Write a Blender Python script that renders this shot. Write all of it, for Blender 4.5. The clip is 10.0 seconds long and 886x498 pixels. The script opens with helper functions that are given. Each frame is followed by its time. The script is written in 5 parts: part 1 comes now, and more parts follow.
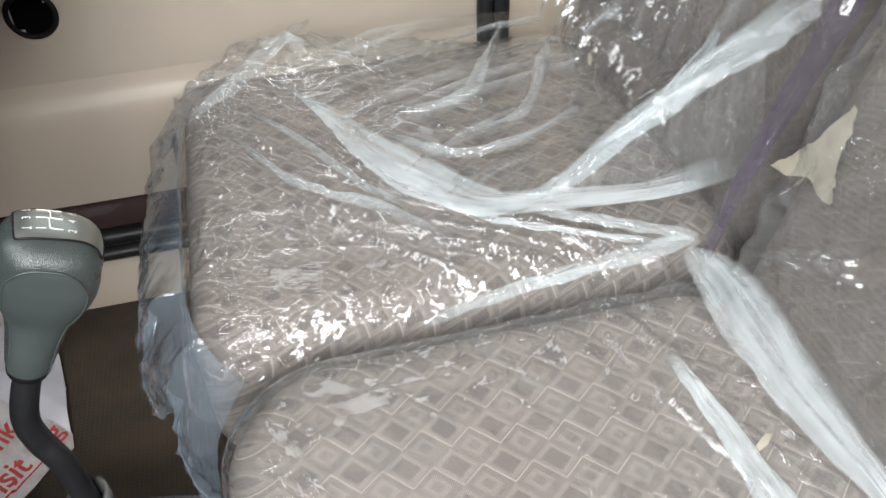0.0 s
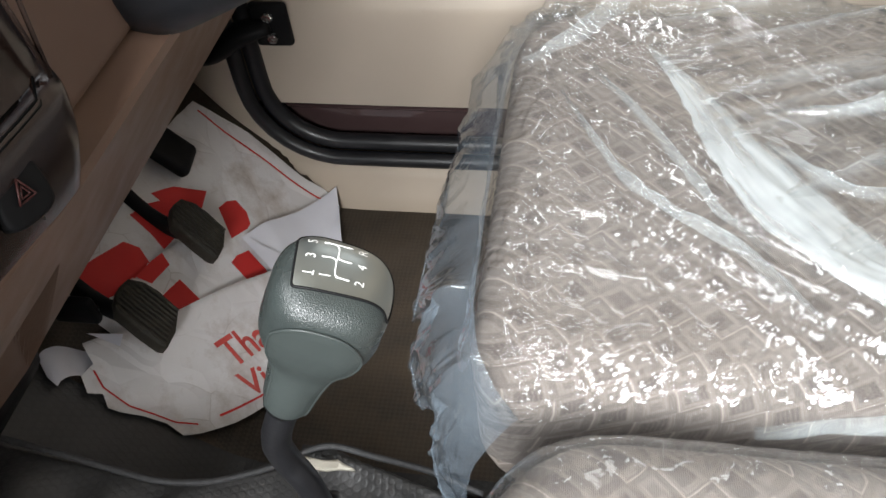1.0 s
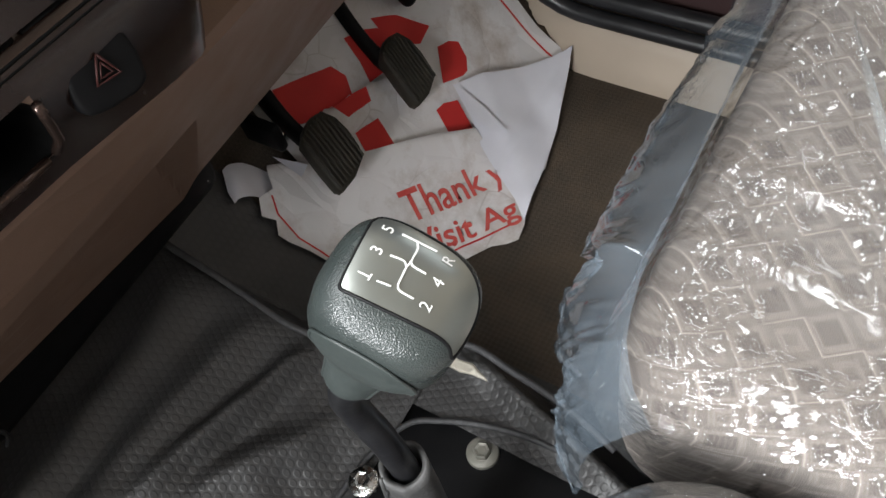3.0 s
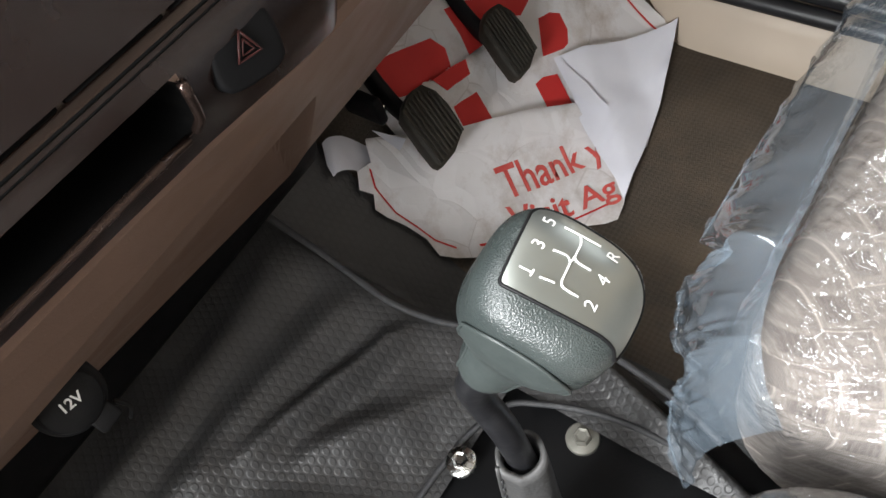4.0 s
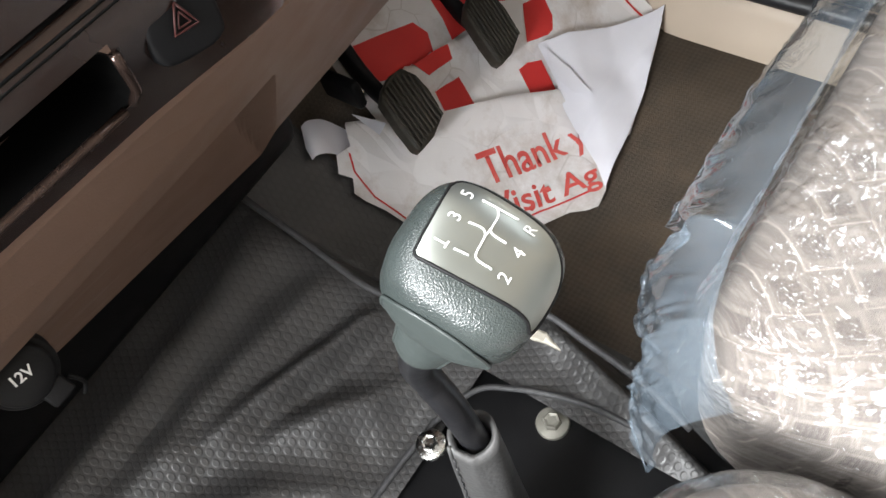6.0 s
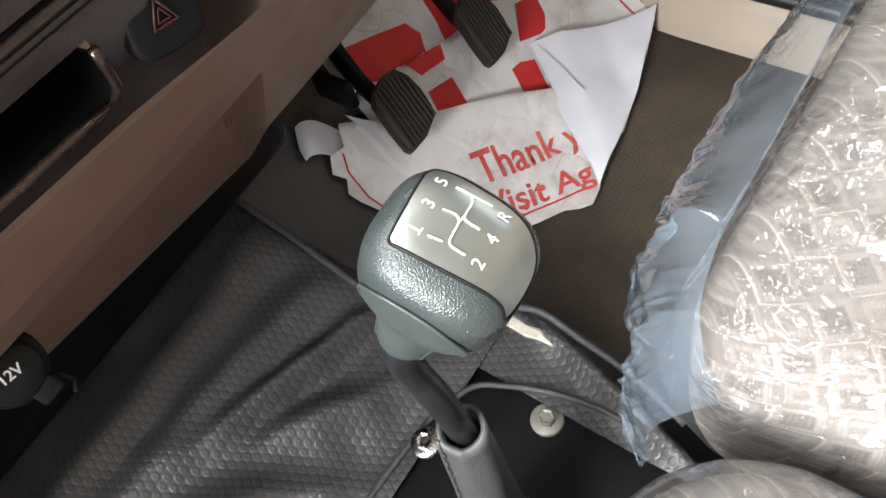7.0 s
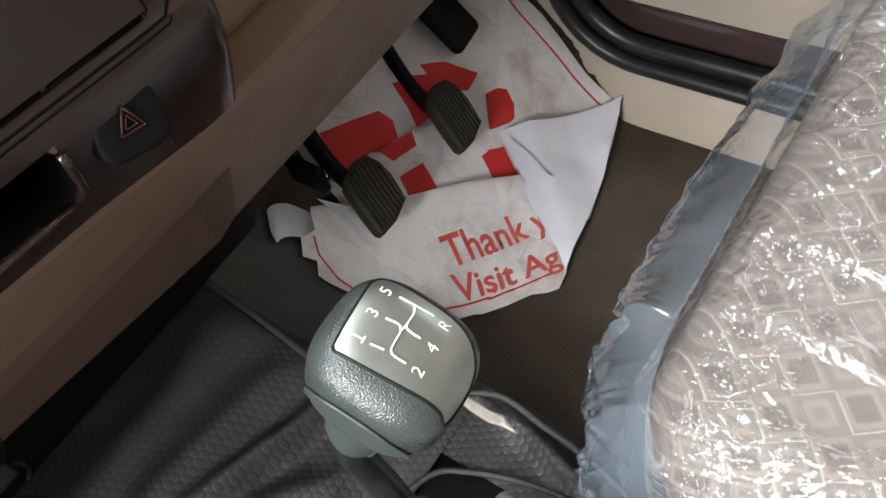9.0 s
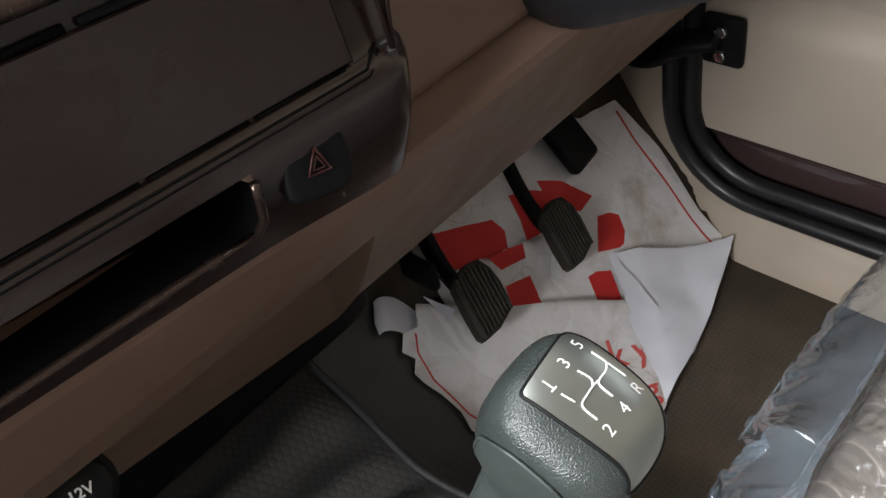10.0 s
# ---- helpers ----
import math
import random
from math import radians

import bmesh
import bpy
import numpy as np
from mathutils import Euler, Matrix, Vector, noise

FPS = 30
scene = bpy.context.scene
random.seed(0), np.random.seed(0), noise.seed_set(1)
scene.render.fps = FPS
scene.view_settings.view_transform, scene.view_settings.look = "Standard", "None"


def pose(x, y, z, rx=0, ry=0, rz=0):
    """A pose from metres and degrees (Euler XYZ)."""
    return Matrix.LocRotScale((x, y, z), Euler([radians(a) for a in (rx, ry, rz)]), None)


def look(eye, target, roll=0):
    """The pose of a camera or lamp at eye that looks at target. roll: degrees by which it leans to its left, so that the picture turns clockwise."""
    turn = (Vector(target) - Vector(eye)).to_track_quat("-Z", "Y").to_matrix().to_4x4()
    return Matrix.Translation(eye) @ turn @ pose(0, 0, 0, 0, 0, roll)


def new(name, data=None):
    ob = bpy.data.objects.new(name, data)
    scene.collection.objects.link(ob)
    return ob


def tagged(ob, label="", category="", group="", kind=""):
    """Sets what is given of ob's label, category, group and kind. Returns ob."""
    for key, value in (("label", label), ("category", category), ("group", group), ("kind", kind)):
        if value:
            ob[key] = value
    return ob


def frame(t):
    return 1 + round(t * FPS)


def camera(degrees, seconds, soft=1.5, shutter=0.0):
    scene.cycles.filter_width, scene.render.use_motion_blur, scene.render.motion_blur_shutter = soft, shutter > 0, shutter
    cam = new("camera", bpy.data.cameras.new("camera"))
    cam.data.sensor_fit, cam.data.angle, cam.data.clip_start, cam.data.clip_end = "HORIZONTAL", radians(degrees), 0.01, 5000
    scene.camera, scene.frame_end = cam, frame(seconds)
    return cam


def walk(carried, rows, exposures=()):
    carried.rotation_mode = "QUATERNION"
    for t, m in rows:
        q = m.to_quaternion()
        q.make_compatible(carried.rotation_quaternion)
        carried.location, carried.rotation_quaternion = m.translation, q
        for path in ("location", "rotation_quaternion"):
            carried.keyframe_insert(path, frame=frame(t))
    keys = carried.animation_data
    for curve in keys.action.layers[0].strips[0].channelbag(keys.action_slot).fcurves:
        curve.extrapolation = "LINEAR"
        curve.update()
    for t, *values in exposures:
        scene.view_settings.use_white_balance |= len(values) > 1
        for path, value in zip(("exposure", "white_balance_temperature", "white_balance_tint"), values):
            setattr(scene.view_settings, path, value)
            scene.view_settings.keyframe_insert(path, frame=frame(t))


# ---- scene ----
cam = camera(57.0, 10.0)
PATH = [
    (0, (-0.103, 0.004, 0.848), (0.251, 1.491, -0.441), -1.9),
    (0.5, (-0.101, 0.123, 0.84), (-0.07, 1.596, -0.513), -4.8),
    (1, (-0.126, 0.176, 0.838), (-0.453, 1.492, -0.632), -7.2),
    (1.5, (-0.124, 0.216, 0.825), (-0.684, 1.334, -0.736), -9.9),
    (2, (-0.128, 0.235, 0.807), (-0.765, 1.227, -0.808), -10.8),
    (2.2, (-0.125, 0.246, 0.805), (-0.788, 1.188, -0.829), -11.6),
    (3.3, (-0.116, 0.308, 0.8), (-0.944, 1.049, -0.863), -19.5),
    (3.5, (-0.127, 0.307, 0.797), (-0.985, 1.013, -0.866), -21.3),
    (4, (-0.149, 0.296, 0.8), (-1.044, 0.942, -0.867), -23.3),
    (4.5, (-0.149, 0.304, 0.789), (-1.044, 0.923, -0.889), -23.5),
    (5, (-0.142, 0.305, 0.792), (-1.031, 0.921, -0.89), -23.3),
    (5.5, (-0.132, 0.306, 0.792), (-1.023, 0.925, -0.888), -23.3),
    (7, (-0.115, 0.307, 0.788), (-1.02, 0.933, -0.882), -24.3),
    (7.5, (-0.11, 0.308, 0.786), (-1.019, 0.938, -0.881), -24.6),
    (8, (-0.107, 0.312, 0.783), (-1.014, 0.95, -0.881), -24.7),
    (8.5, (-0.101, 0.314, 0.785), (-1.008, 1.002, -0.859), -23.2),
    (9, (-0.104, 0.318, 0.803), (-1.034, 1.104, -0.783), -18.9),
    (9.5, (-0.12, 0.301, 0.82), (-1.125, 1.146, -0.689), -15.5),
    (10, (-0.129, 0.275, 0.789), (-1.303, 1.178, -0.555), -13.9),
]
EXPO = [(0, -0.85), (0.5, -0.67), (1, -0.5), (1.5, -0.65), (2, -0.65), (3.5, -0.52), (4.1, -0.08), (4.6, 0.08), (5.3, 0.2), (8, 0.22), (8.6, 0.0), (9, -0.28), (10, -0.75)]
WINDSCREEN, PASSENGER, DRIVER = 31.0, 86.0, 0.8
walk(cam, [(t, look(eye, target, roll)) for t, eye, target, roll in PATH], EXPO)

# ---- world and light ----
world = bpy.data.worlds.new("sky")
world.use_nodes = True
scene.world = world
wn = world.node_tree.nodes
sky = wn.new("ShaderNodeTexSky")
sky.sky_type, sky.sun_disc = "NISHITA", False
sky.sun_elevation, sky.sun_rotation = radians(48), radians(200)
world.node_tree.links.new(sky.outputs[0], wn["Background"].inputs[0])
wn["Background"].inputs[1].default_value = 0.05


def area_lamp(name, eye, target, sx, sy, watts, colour):
    data = bpy.data.lights.new(name, "AREA")
    data.shape, data.size, data.size_y, data.energy, data.color = "RECTANGLE", sx, sy, watts, colour
    ob = new(name, data)
    ob.matrix_world = look(eye, target)
    return ob


# daylight in the windscreen, in the open passenger side and in the driver's window
area_lamp("windscreen_daylight", (-0.55, 0.08, 1.55), (-0.08, 0.36, 0.35), 1.3, 0.4, WINDSCREEN, (0.95, 0.98, 1.0))
area_lamp("passenger_side_daylight", (-0.28, -0.98, 1.28), (-0.15, 0.6, 0.30), 0.74, 0.5, PASSENGER, (0.965, 0.985, 1.0))
area_lamp("driver_window_daylight", (-0.06, 1.07, 0.97), (-0.03, 0.3, 0.4), 0.32, 0.16, DRIVER, (0.95, 0.98, 1.0))


# ---- materials ----
class Nodes:
    def __init__(self, name):
        self.m = bpy.data.materials.new(name)
        self.m.use_nodes = True
        self.t = self.m.node_tree
        self.t.nodes.clear()
        self.out = self.t.nodes.new("ShaderNodeOutputMaterial")

    def add(self, kind, **values):
        n = self.t.nodes.new(kind)
        for key, v in values.items():
            n.inputs[key.replace("_", " ")].default_value = v
        return n

    def link(self, a, b):
        self.t.links.new(a, b)

    def coords(self, scale=(1, 1, 1), turn=(0, 0, 0)):
        c = self.add("ShaderNodeTexCoord")
        g = self.add("ShaderNodeMapping")
        g.inputs["Scale"].default_value = scale
        g.inputs["Rotation"].default_value = [radians(a) for a in turn]
        self.link(c.outputs["Object"], g.inputs["Vector"])
        return g.outputs[0]

    def math(self, op, a, b=None, c=None):
        n = self.add("ShaderNodeMath")
        n.operation = op
        for i, v in enumerate((a, b, c)):
            if v is None:
                continue
            if isinstance(v, (int, float)):
                n.inputs[i].default_value = v
            else:
                self.link(v, n.inputs[i])
        return n.outputs[0]

    def noise(self, vec, scale, detail=4.0, rough=0.55, distort=0.0):
        n = self.add("ShaderNodeTexNoise", Scale=scale, Detail=detail, Roughness=rough, Distortion=distort)
        self.link(vec, n.inputs["Vector"])
        return n.outputs["Fac"]

    def ramp(self, fac, lo, hi, a, b):
        n = self.add("ShaderNodeMapRange")
        n.clamp = True
        for i, v in zip((1, 2, 3, 4), (lo, hi, a, b)):
            n.inputs[i].default_value = v
        self.link(fac, n.inputs[0])
        return n.outputs[0]

    def mix(self, fac, a, b):
        n = self.add("ShaderNodeMix")
        n.data_type = "RGBA"
        if isinstance(fac, (int, float)):
            n.inputs[0].default_value = fac
        else:
            self.link(fac, n.inputs[0])
        for i, v in ((6, a), (7, b)):
            if isinstance(v, tuple):
                n.inputs[i].default_value = (*v, 1)
            else:
                self.link(v, n.inputs[i])
        return n.outputs[2]

    def bump(self, height, strength, distance, normal=None):
        n = self.add("ShaderNodeBump", Strength=strength, Distance=distance)
        self.link(height, n.inputs["Height"])
        if normal is not None:
            self.link(normal, n.inputs["Normal"])
        return n.outputs[0]

    def principled(self, colour, rough, normal=None, metal=0.0, coat=0.0, spec=0.5):
        n = self.add("ShaderNodeBsdfPrincipled", Metallic=metal)
        n.inputs["Coat Weight"].default_value = coat
        n.inputs["Specular IOR Level"].default_value = spec
        for sock, v in (("Base Color", colour), ("Roughness", rough)):
            if isinstance(v, tuple):
                n.inputs[sock].default_value = (*v, 1)
            elif isinstance(v, (int, float)):
                n.inputs[sock].default_value = v
            else:
                self.link(v, n.inputs[sock])
        if normal is not None:
            self.link(normal, n.inputs["Normal"])
        self.link(n.outputs[0], self.out.inputs[0])
        return n


def plain(name, dark, light, rough=0.5, scale=8.0, grain=300.0, bump=0.15, metal=0.0, coat=0.0, dirt=None, spec=0.5, depth=0.0006):
    """A painted or moulded surface: two shades in blotches, fine grain and uneven gloss."""
    k = Nodes(name)
    v = k.coords()
    blot = k.noise(v, scale, 5)
    fine = k.noise(v, grain, 3)
    col = k.mix(k.ramp(blot, 0.3, 0.7, 0, 1), dark, light)
    if dirt:
        col = k.mix(k.ramp(k.noise(v, scale * 2.3, 6, 0.7), 0.55, 0.75, 0, 0.7), col, dirt)
    r = k.ramp(k.noise(v, scale * 4, 4), 0.3, 0.7, max(rough - 0.08, 0.02), rough + 0.08)
    k.principled(col, r, k.bump(fine, bump, depth), metal, coat, spec)
    return k.m


def leather(name, dark, light, cells, rough, bump, depth=0.0008):
    """Grained moulded skin: small rounded cells."""
    k = Nodes(name)
    v = k.coords()
    cell = k.add("ShaderNodeTexVoronoi", Scale=cells)
    cell.feature = "SMOOTH_F1"
    k.link(v, cell.inputs["Vector"])
    col = k.mix(k.ramp(k.noise(v, 14, 4), 0.3, 0.7, 0, 1), dark, light)
    k.principled(col, k.ramp(k.noise(v, 40, 4), 0.3, 0.7, rough - 0.06, rough + 0.08), k.bump(cell.outputs["Distance"], bump, depth))
    return k.m


def hex_vinyl(name):
    """Black leather cloth stamped with rows of small raised hexagons."""
    k = Nodes(name)
    size = 0.0080
    v = k.coords((1 / size, 1 / size, 1 / size), (0, 0, 28))
    flat = k.add("ShaderNodeVectorMath")
    flat.operation = "MULTIPLY"
    flat.inputs[1].default_value = (1, 1, 0)
    k.link(v, flat.inputs[0])
    near = []
    for ox, oy in ((0, 0), (0.5, 0.866)):
        sh = k.add("ShaderNodeVectorMath")
        sh.operation = "ADD"
        sh.inputs[1].default_value = (ox, oy, 0)
        k.link(flat.outputs[0], sh.inputs[0])
        w = k.add("ShaderNodeVectorMath")
        w.operation = "WRAP"
        w.inputs[1].default_value = (0.5, 0.866, 1)
        w.inputs[2].default_value = (-0.5, -0.866, -1)
        k.link(sh.outputs[0], w.inputs[0])
        ln = k.add("ShaderNodeVectorMath")
        ln.operation = "LENGTH"
        k.link(w.outputs[0], ln.inputs[0])
        near.append(ln.outputs["Value"])
    d = k.math("MINIMUM", near[0], near[1])
    raised = k.ramp(d, 0.28, 0.42, 1, 0)
    v2 = k.coords()
    weave = k.noise(v2, 900, 2)
    dust = k.ramp(k.noise(v2, 260, 2), 0.74, 0.80, 0, 0.25)
    base = k.mix(k.ramp(k.noise(v2, 9, 5), 0.35, 0.7, 0, 1), (0.036, 0.0352, 0.0352), (0.056, 0.055, 0.055))
    col = k.mix(k.math("MULTIPLY", raised, 0.28), base, (0.055, 0.054, 0.054))
    col = k.mix(dust, col, (0.12, 0.11, 0.10))
    h = k.math("ADD", raised, k.math("MULTIPLY", weave, 0.25))
    k.principled(col, k.ramp(k.noise(v2, 25, 4), 0.3, 0.7, 0.40, 0.54), k.bump(h, 0.48, 0.0007))
    return k.m


def mat_rubber(name):
    """Dark moulded rubber flooring with rows of small studs and trodden-in dust."""
    k = Nodes(name)
    v = k.coords((240, 240, 240), (0, 0, 45))
    ch = k.add("ShaderNodeTexChecker", Scale=1.0)
    k.link(v, ch.inputs["Vector"])
    v2 = k.coords()
    base = k.mix(k.ramp(k.noise(v2, 7, 6, 0.6), 0.35, 0.7, 0, 1), (0.040, 0.031, 0.023), (0.085, 0.062, 0.042))
    col = k.mix(k.ramp(k.noise(v2, 5, 7, 0.7), 0.50, 0.72, 0, 0.7), base, (0.15, 0.105, 0.066))
    col = k.mix(k.math("MULTIPLY", ch.outputs["Fac"], 0.20), col, (0.14, 0.115, 0.09))
    col = k.mix(k.ramp(k.noise(v2, 420, 2), 0.72, 0.78, 0, 0.5), col, (0.20, 0.15, 0.10))
    k.principled(col, k.ramp(k.noise(v2, 20, 4), 0.3, 0.7, 0.55, 0.75), k.bump(k.math("ADD", ch.outputs["Fac"], k.noise(v2, 600, 2)), 1.0, 0.0012))
    return k.m


def seat_cloth(name, upright=False, show=1.0, shade=1.0):
    """Brown-grey jacquard: broken rhombus outlines with darker hearts, on a fine slanting weave."""
    k = Nodes(name)
    v = k.coords((1, 1, 1))
    sep = k.add("ShaderNodeSeparateXYZ")
    k.link(v, sep.inputs[0])
    x, y = sep.outputs[2 if upright else 0], sep.outputs[1]
    if not upright:
        # the pattern runs on down the sides
        x = k.math("SUBTRACT", x, sep.outputs[2])
        y = k.math("ADD", y, k.math("MULTIPLY", sep.outputs[2], 0.8))
    # slanted axes: one rhombus is 25 mm by 20 mm on its sides
    a = k.math("SUBTRACT", k.math("MULTIPLY", x, 25.2), k.math("MULTIPLY", y, 32.3))
    b = k.math("ADD", k.math("MULTIPLY", x, 37.3), k.math("MULTIPLY", y, 32.3))
    fa, fb = k.math("FRACT", a), k.math("FRACT", b)
    ca = k.math("ABSOLUTE", k.math("SUBTRACT", fa, 0.5))
    cb = k.math("ABSOLUTE", k.math("SUBTRACT", fb, 0.5))
    box = k.math("MAXIMUM", ca, cb)
    # long light threads between the rhombi, broken and stepped every other cell
    odd = k.math("FLOORED_MODULO", k.math("ADD", k.math("FLOOR", a), k.math("FLOOR", b)), 2.0)
    even = k.math("SUBTRACT", 1.0, odd)
    heart = k.math("MULTIPLY", k.ramp(box, 0.27, 0.30, 1, 0), even)
    halo = k.math("MULTIPLY", k.math("MULTIPLY", k.ramp(box, 0.31, 0.33, 0, 1), k.ramp(box, 0.45, 0.47, 1, 0)), even)
    halo = k.math("MAXIMUM", halo, k.math("MULTIPLY", k.math("MULTIPLY", k.ramp(box, 0.14, 0.17, 0, 1), k.ramp(box, 0.30, 0.33, 1, 0)), odd))
    ea = k.ramp(fa, 0.035, 0.05, 1, 0)
    eb = k.ramp(fb, 0.045, 0.065, 1, 0)
    line = k.math("MAXIMUM", k.math("MULTIPLY", ea, odd), k.math("MULTIPLY", eb, k.math("SUBTRACT", 1.0, odd)))
    dots = k.math("MAXIMUM", k.ramp(k.math("FRACT", k.math("MULTIPLY", a, 17.0)), 0.3, 0.45, 0, 1), 0.35)
    dash_b = k.math("MAXIMUM", k.ramp(k.math("FRACT", k.math("MULTIPLY", b, 14.0)), 0.3, 0.45, 0, 1), 0.35)
    hatch = k.ramp(k.math("FRACT", k.math("MULTIPLY", b, 9.0)), 0.35, 0.5, 0.45, 1)
    line = k.math("MULTIPLY", line, k.math("MULTIPLY", dots, dash_b))
    fade = k.ramp(k.noise(v, 22, 3), 0.35, 0.6, 0.6, 1.0)
    weave = k.add("ShaderNodeTexWave", Scale=260.0, Distortion=1.2, Detail=2.0)
    weave.inputs["Detail Scale"].default_value = 2.0
    k.link(v, weave.inputs["Vector"])
    base = k.mix(k.ramp(k.noise(v, 16, 5), 0.3, 0.7, 0, 1), (0.145, 0.120, 0.106), (0.185, 0.157, 0.139))
    col = k.mix(k.math("MULTIPLY", weave.outputs["Fac"], 0.35), base, (0.27, 0.235, 0.21))
    col = k.mix(k.math("MULTIPLY", k.math("MULTIPLY", halo, hatch), 0.50 * show), col, (0.31, 0.27, 0.24))
    col = k.mix(k.math("MULTIPLY", k.math("MULTIPLY", heart, hatch), 0.45 * show), col, (0.070, 0.055, 0.049))
    col = k.mix(k.math("MULTIPLY", k.math("MULTIPLY", line, fade), 1.0 * show), col, (0.56, 0.49, 0.43))
    h = k.math("ADD", k.math("MULTIPLY", weave.outputs["Fac"], 0.4), line)
    # below 1, dark brown is mixed in: shade put into the cloth's colour
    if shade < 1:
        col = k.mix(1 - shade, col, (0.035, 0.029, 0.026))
    k.principled(col, 0.85, k.bump(h, 0.4, 0.0006), spec=0.25)
    return k.m


def paper_stock(name):
    """Thin white paper, creased and trodden: grey-brown scuffs, fold lines and a soft crumple."""
    k = Nodes(name)
    v = k.coords()
    cr = k.add("ShaderNodeTexVoronoi", Scale=17.0)
    cr.feature = "DISTANCE_TO_EDGE"
    wv = k.add("ShaderNodeTexNoise", Scale=8.0, Detail=2.0)
    k.link(v, wv.inputs["Vector"])
    mv = k.add("ShaderNodeVectorMath")
    mv.operation = "MULTIPLY_ADD"
    mv.inputs[1].default_value = (0.09, 0.09, 0.0)
    k.link(wv.outputs["Color"], mv.inputs[0])
    k.link(v, mv.inputs[2])
    k.link(mv.outputs[0], cr.inputs["Vector"])
    col = k.mix(k.ramp(k.noise(v, 6, 4), 0.3, 0.7, 0, 1), (0.70, 0.67, 0.665), (0.79, 0.775, 0.78))
    col = k.mix(k.ramp(k.noise(v, 11, 7, 0.7), 0.50, 0.74, 0, 0.8), col, (0.40, 0.32, 0.26))
    col = k.mix(k.math("MULTIPLY", k.ramp(cr.outputs["Distance"], 0.0, 0.02, 1, 0), k.ramp(k.noise(v, 14, 2), 0.5, 0.6, 0, 0.5)), col, (0.42, 0.37, 0.34))
    n1 = k.bump(cr.outputs["Distance"], 0.5, 0.010)
    k.principled(col, 0.8, k.bump(k.noise(v, 500, 2), 0.1, 0.0005, n1), spec=0.2)
    return k.m


def clear_film(name, haze, tint, crinkle=1.0, gloss=1.0, stretch=(1, 1, 1), turn=0, veil=False):
    """Thin clear polythene: mostly see-through, milky where it lies double, with sharp gloss on its creases."""
    k = Nodes(name)
    v = k.coords(stretch, (0, 0, turn))

    warp = k.add("ShaderNodeTexNoise", Scale=11.0, Detail=3.0)
    k.link(v, warp.inputs["Vector"])
    mv = k.add("ShaderNodeVectorMath")
    mv.operation = "MULTIPLY_ADD"
    mv.inputs[1].default_value = (0.06, 0.06, 0.06)
    k.link(warp.outputs["Color"], mv.inputs[0])
    k.link(v, mv.inputs[2])

    def folds(scale):
        return k.math("ABSOLUTE", k.math("SUBTRACT", k.noise(mv.outputs[0], scale, 1.0, 0.4, 0.3), 0.5))

    worn = k.add("ShaderNodeAttribute")
    worn.attribute_name = "crinkle"
    spots = k.ramp(k.noise(k.coords(), 13, 3, 0.6, 0.5), 0.44, 0.54, 0.0, 1.0)
    patch = k.math("MAXIMUM", k.math("MULTIPLY", worn.outputs["Fac"], spots), 0.022)
    n0 = k.bump(k.noise(v, 6, 2, 0.5, 0.8), 0.15, 0.012)
    n1 = k.bump(k.math("MULTIPLY", folds(40.0), patch), 1.0, 0.0055 * crinkle, n0)

    def facets(scale, tilt, normal):
        """Small flat facets, each tilted its own way, as in crushed foil."""
        n = k.add("ShaderNodeTexVoronoi", Scale=scale)
        k.link(mv.outputs[0], n.inputs["Vector"])
        steps = []
        for op, second in (("SUBTRACT", (0.5, 0.5, 0.5)), ("SCALE", None), ("ADD", None), ("NORMALIZE", None)):
            m = k.add("ShaderNodeVectorMath")
            m.operation = op
            if second:
                m.inputs[1].default_value = second
            steps.append(m)
        k.link(n.outputs["Color"], steps[0].inputs[0])
        for a, b in zip(steps, steps[1:]):
            k.link(a.outputs[0], b.inputs[0])
        k.link(k.math("MULTIPLY", patch, tilt * crinkle), steps[1].inputs["Scale"])
        k.link(normal, steps[2].inputs[1])
        return steps[3].outputs[0]

    n2 = facets(330.0, 0.6, n1)
    n2 = k.bump(k.math("MULTIPLY", folds(210.0), patch), 1.0, 0.0024 * crinkle, n2)
    soft = k.add("ShaderNodeBsdfDiffuse")
    soft.inputs[0].default_value = (*tint, 1)
    thin = k.add("ShaderNodeBsdfTransparent")
    thin.inputs[0].default_value = (0.975, 0.98, 0.98, 1)
    milk = k.add("ShaderNodeMixShader")
    milky = k.ramp(k.noise(v, 9, 3, 0.5, 0.8), 0.3, 0.75, haze * 0.7, haze * 1.35)
    if veil:
        layers = k.add("ShaderNodeAttribute")
        layers.attribute_name = "milk"
        milky = k.math("MULTIPLY", milky, layers.outputs["Fac"])
    k.link(milky, milk.inputs[0])
    k.link(thin.outputs[0], milk.inputs[1])
    k.link(soft.outputs[0], milk.inputs[2])
    gl = k.add("ShaderNodeBsdfGlossy", Roughness=0.055)
    k.link(n2, gl.inputs["Normal"])
    lw = k.add("ShaderNodeLayerWeight", Blend=0.5)
    k.link(n2, lw.inputs["Normal"])
    sheen = k.math("ADD", 0.045, k.math("MULTIPLY", k.math("POWER", lw.outputs["Facing"], 4.5), 0.9))
    top = k.add("ShaderNodeMixShader")
    k.link(k.math("MINIMUM", k.math("MULTIPLY", sheen, 2.1 * gloss), 0.6), top.inputs[0])
    k.link(milk.outputs[0], top.inputs[1])
    k.link(gl.outputs[0], top.inputs[2])
    k.link(top.outputs[0], k.out.inputs[0])
    return k.m


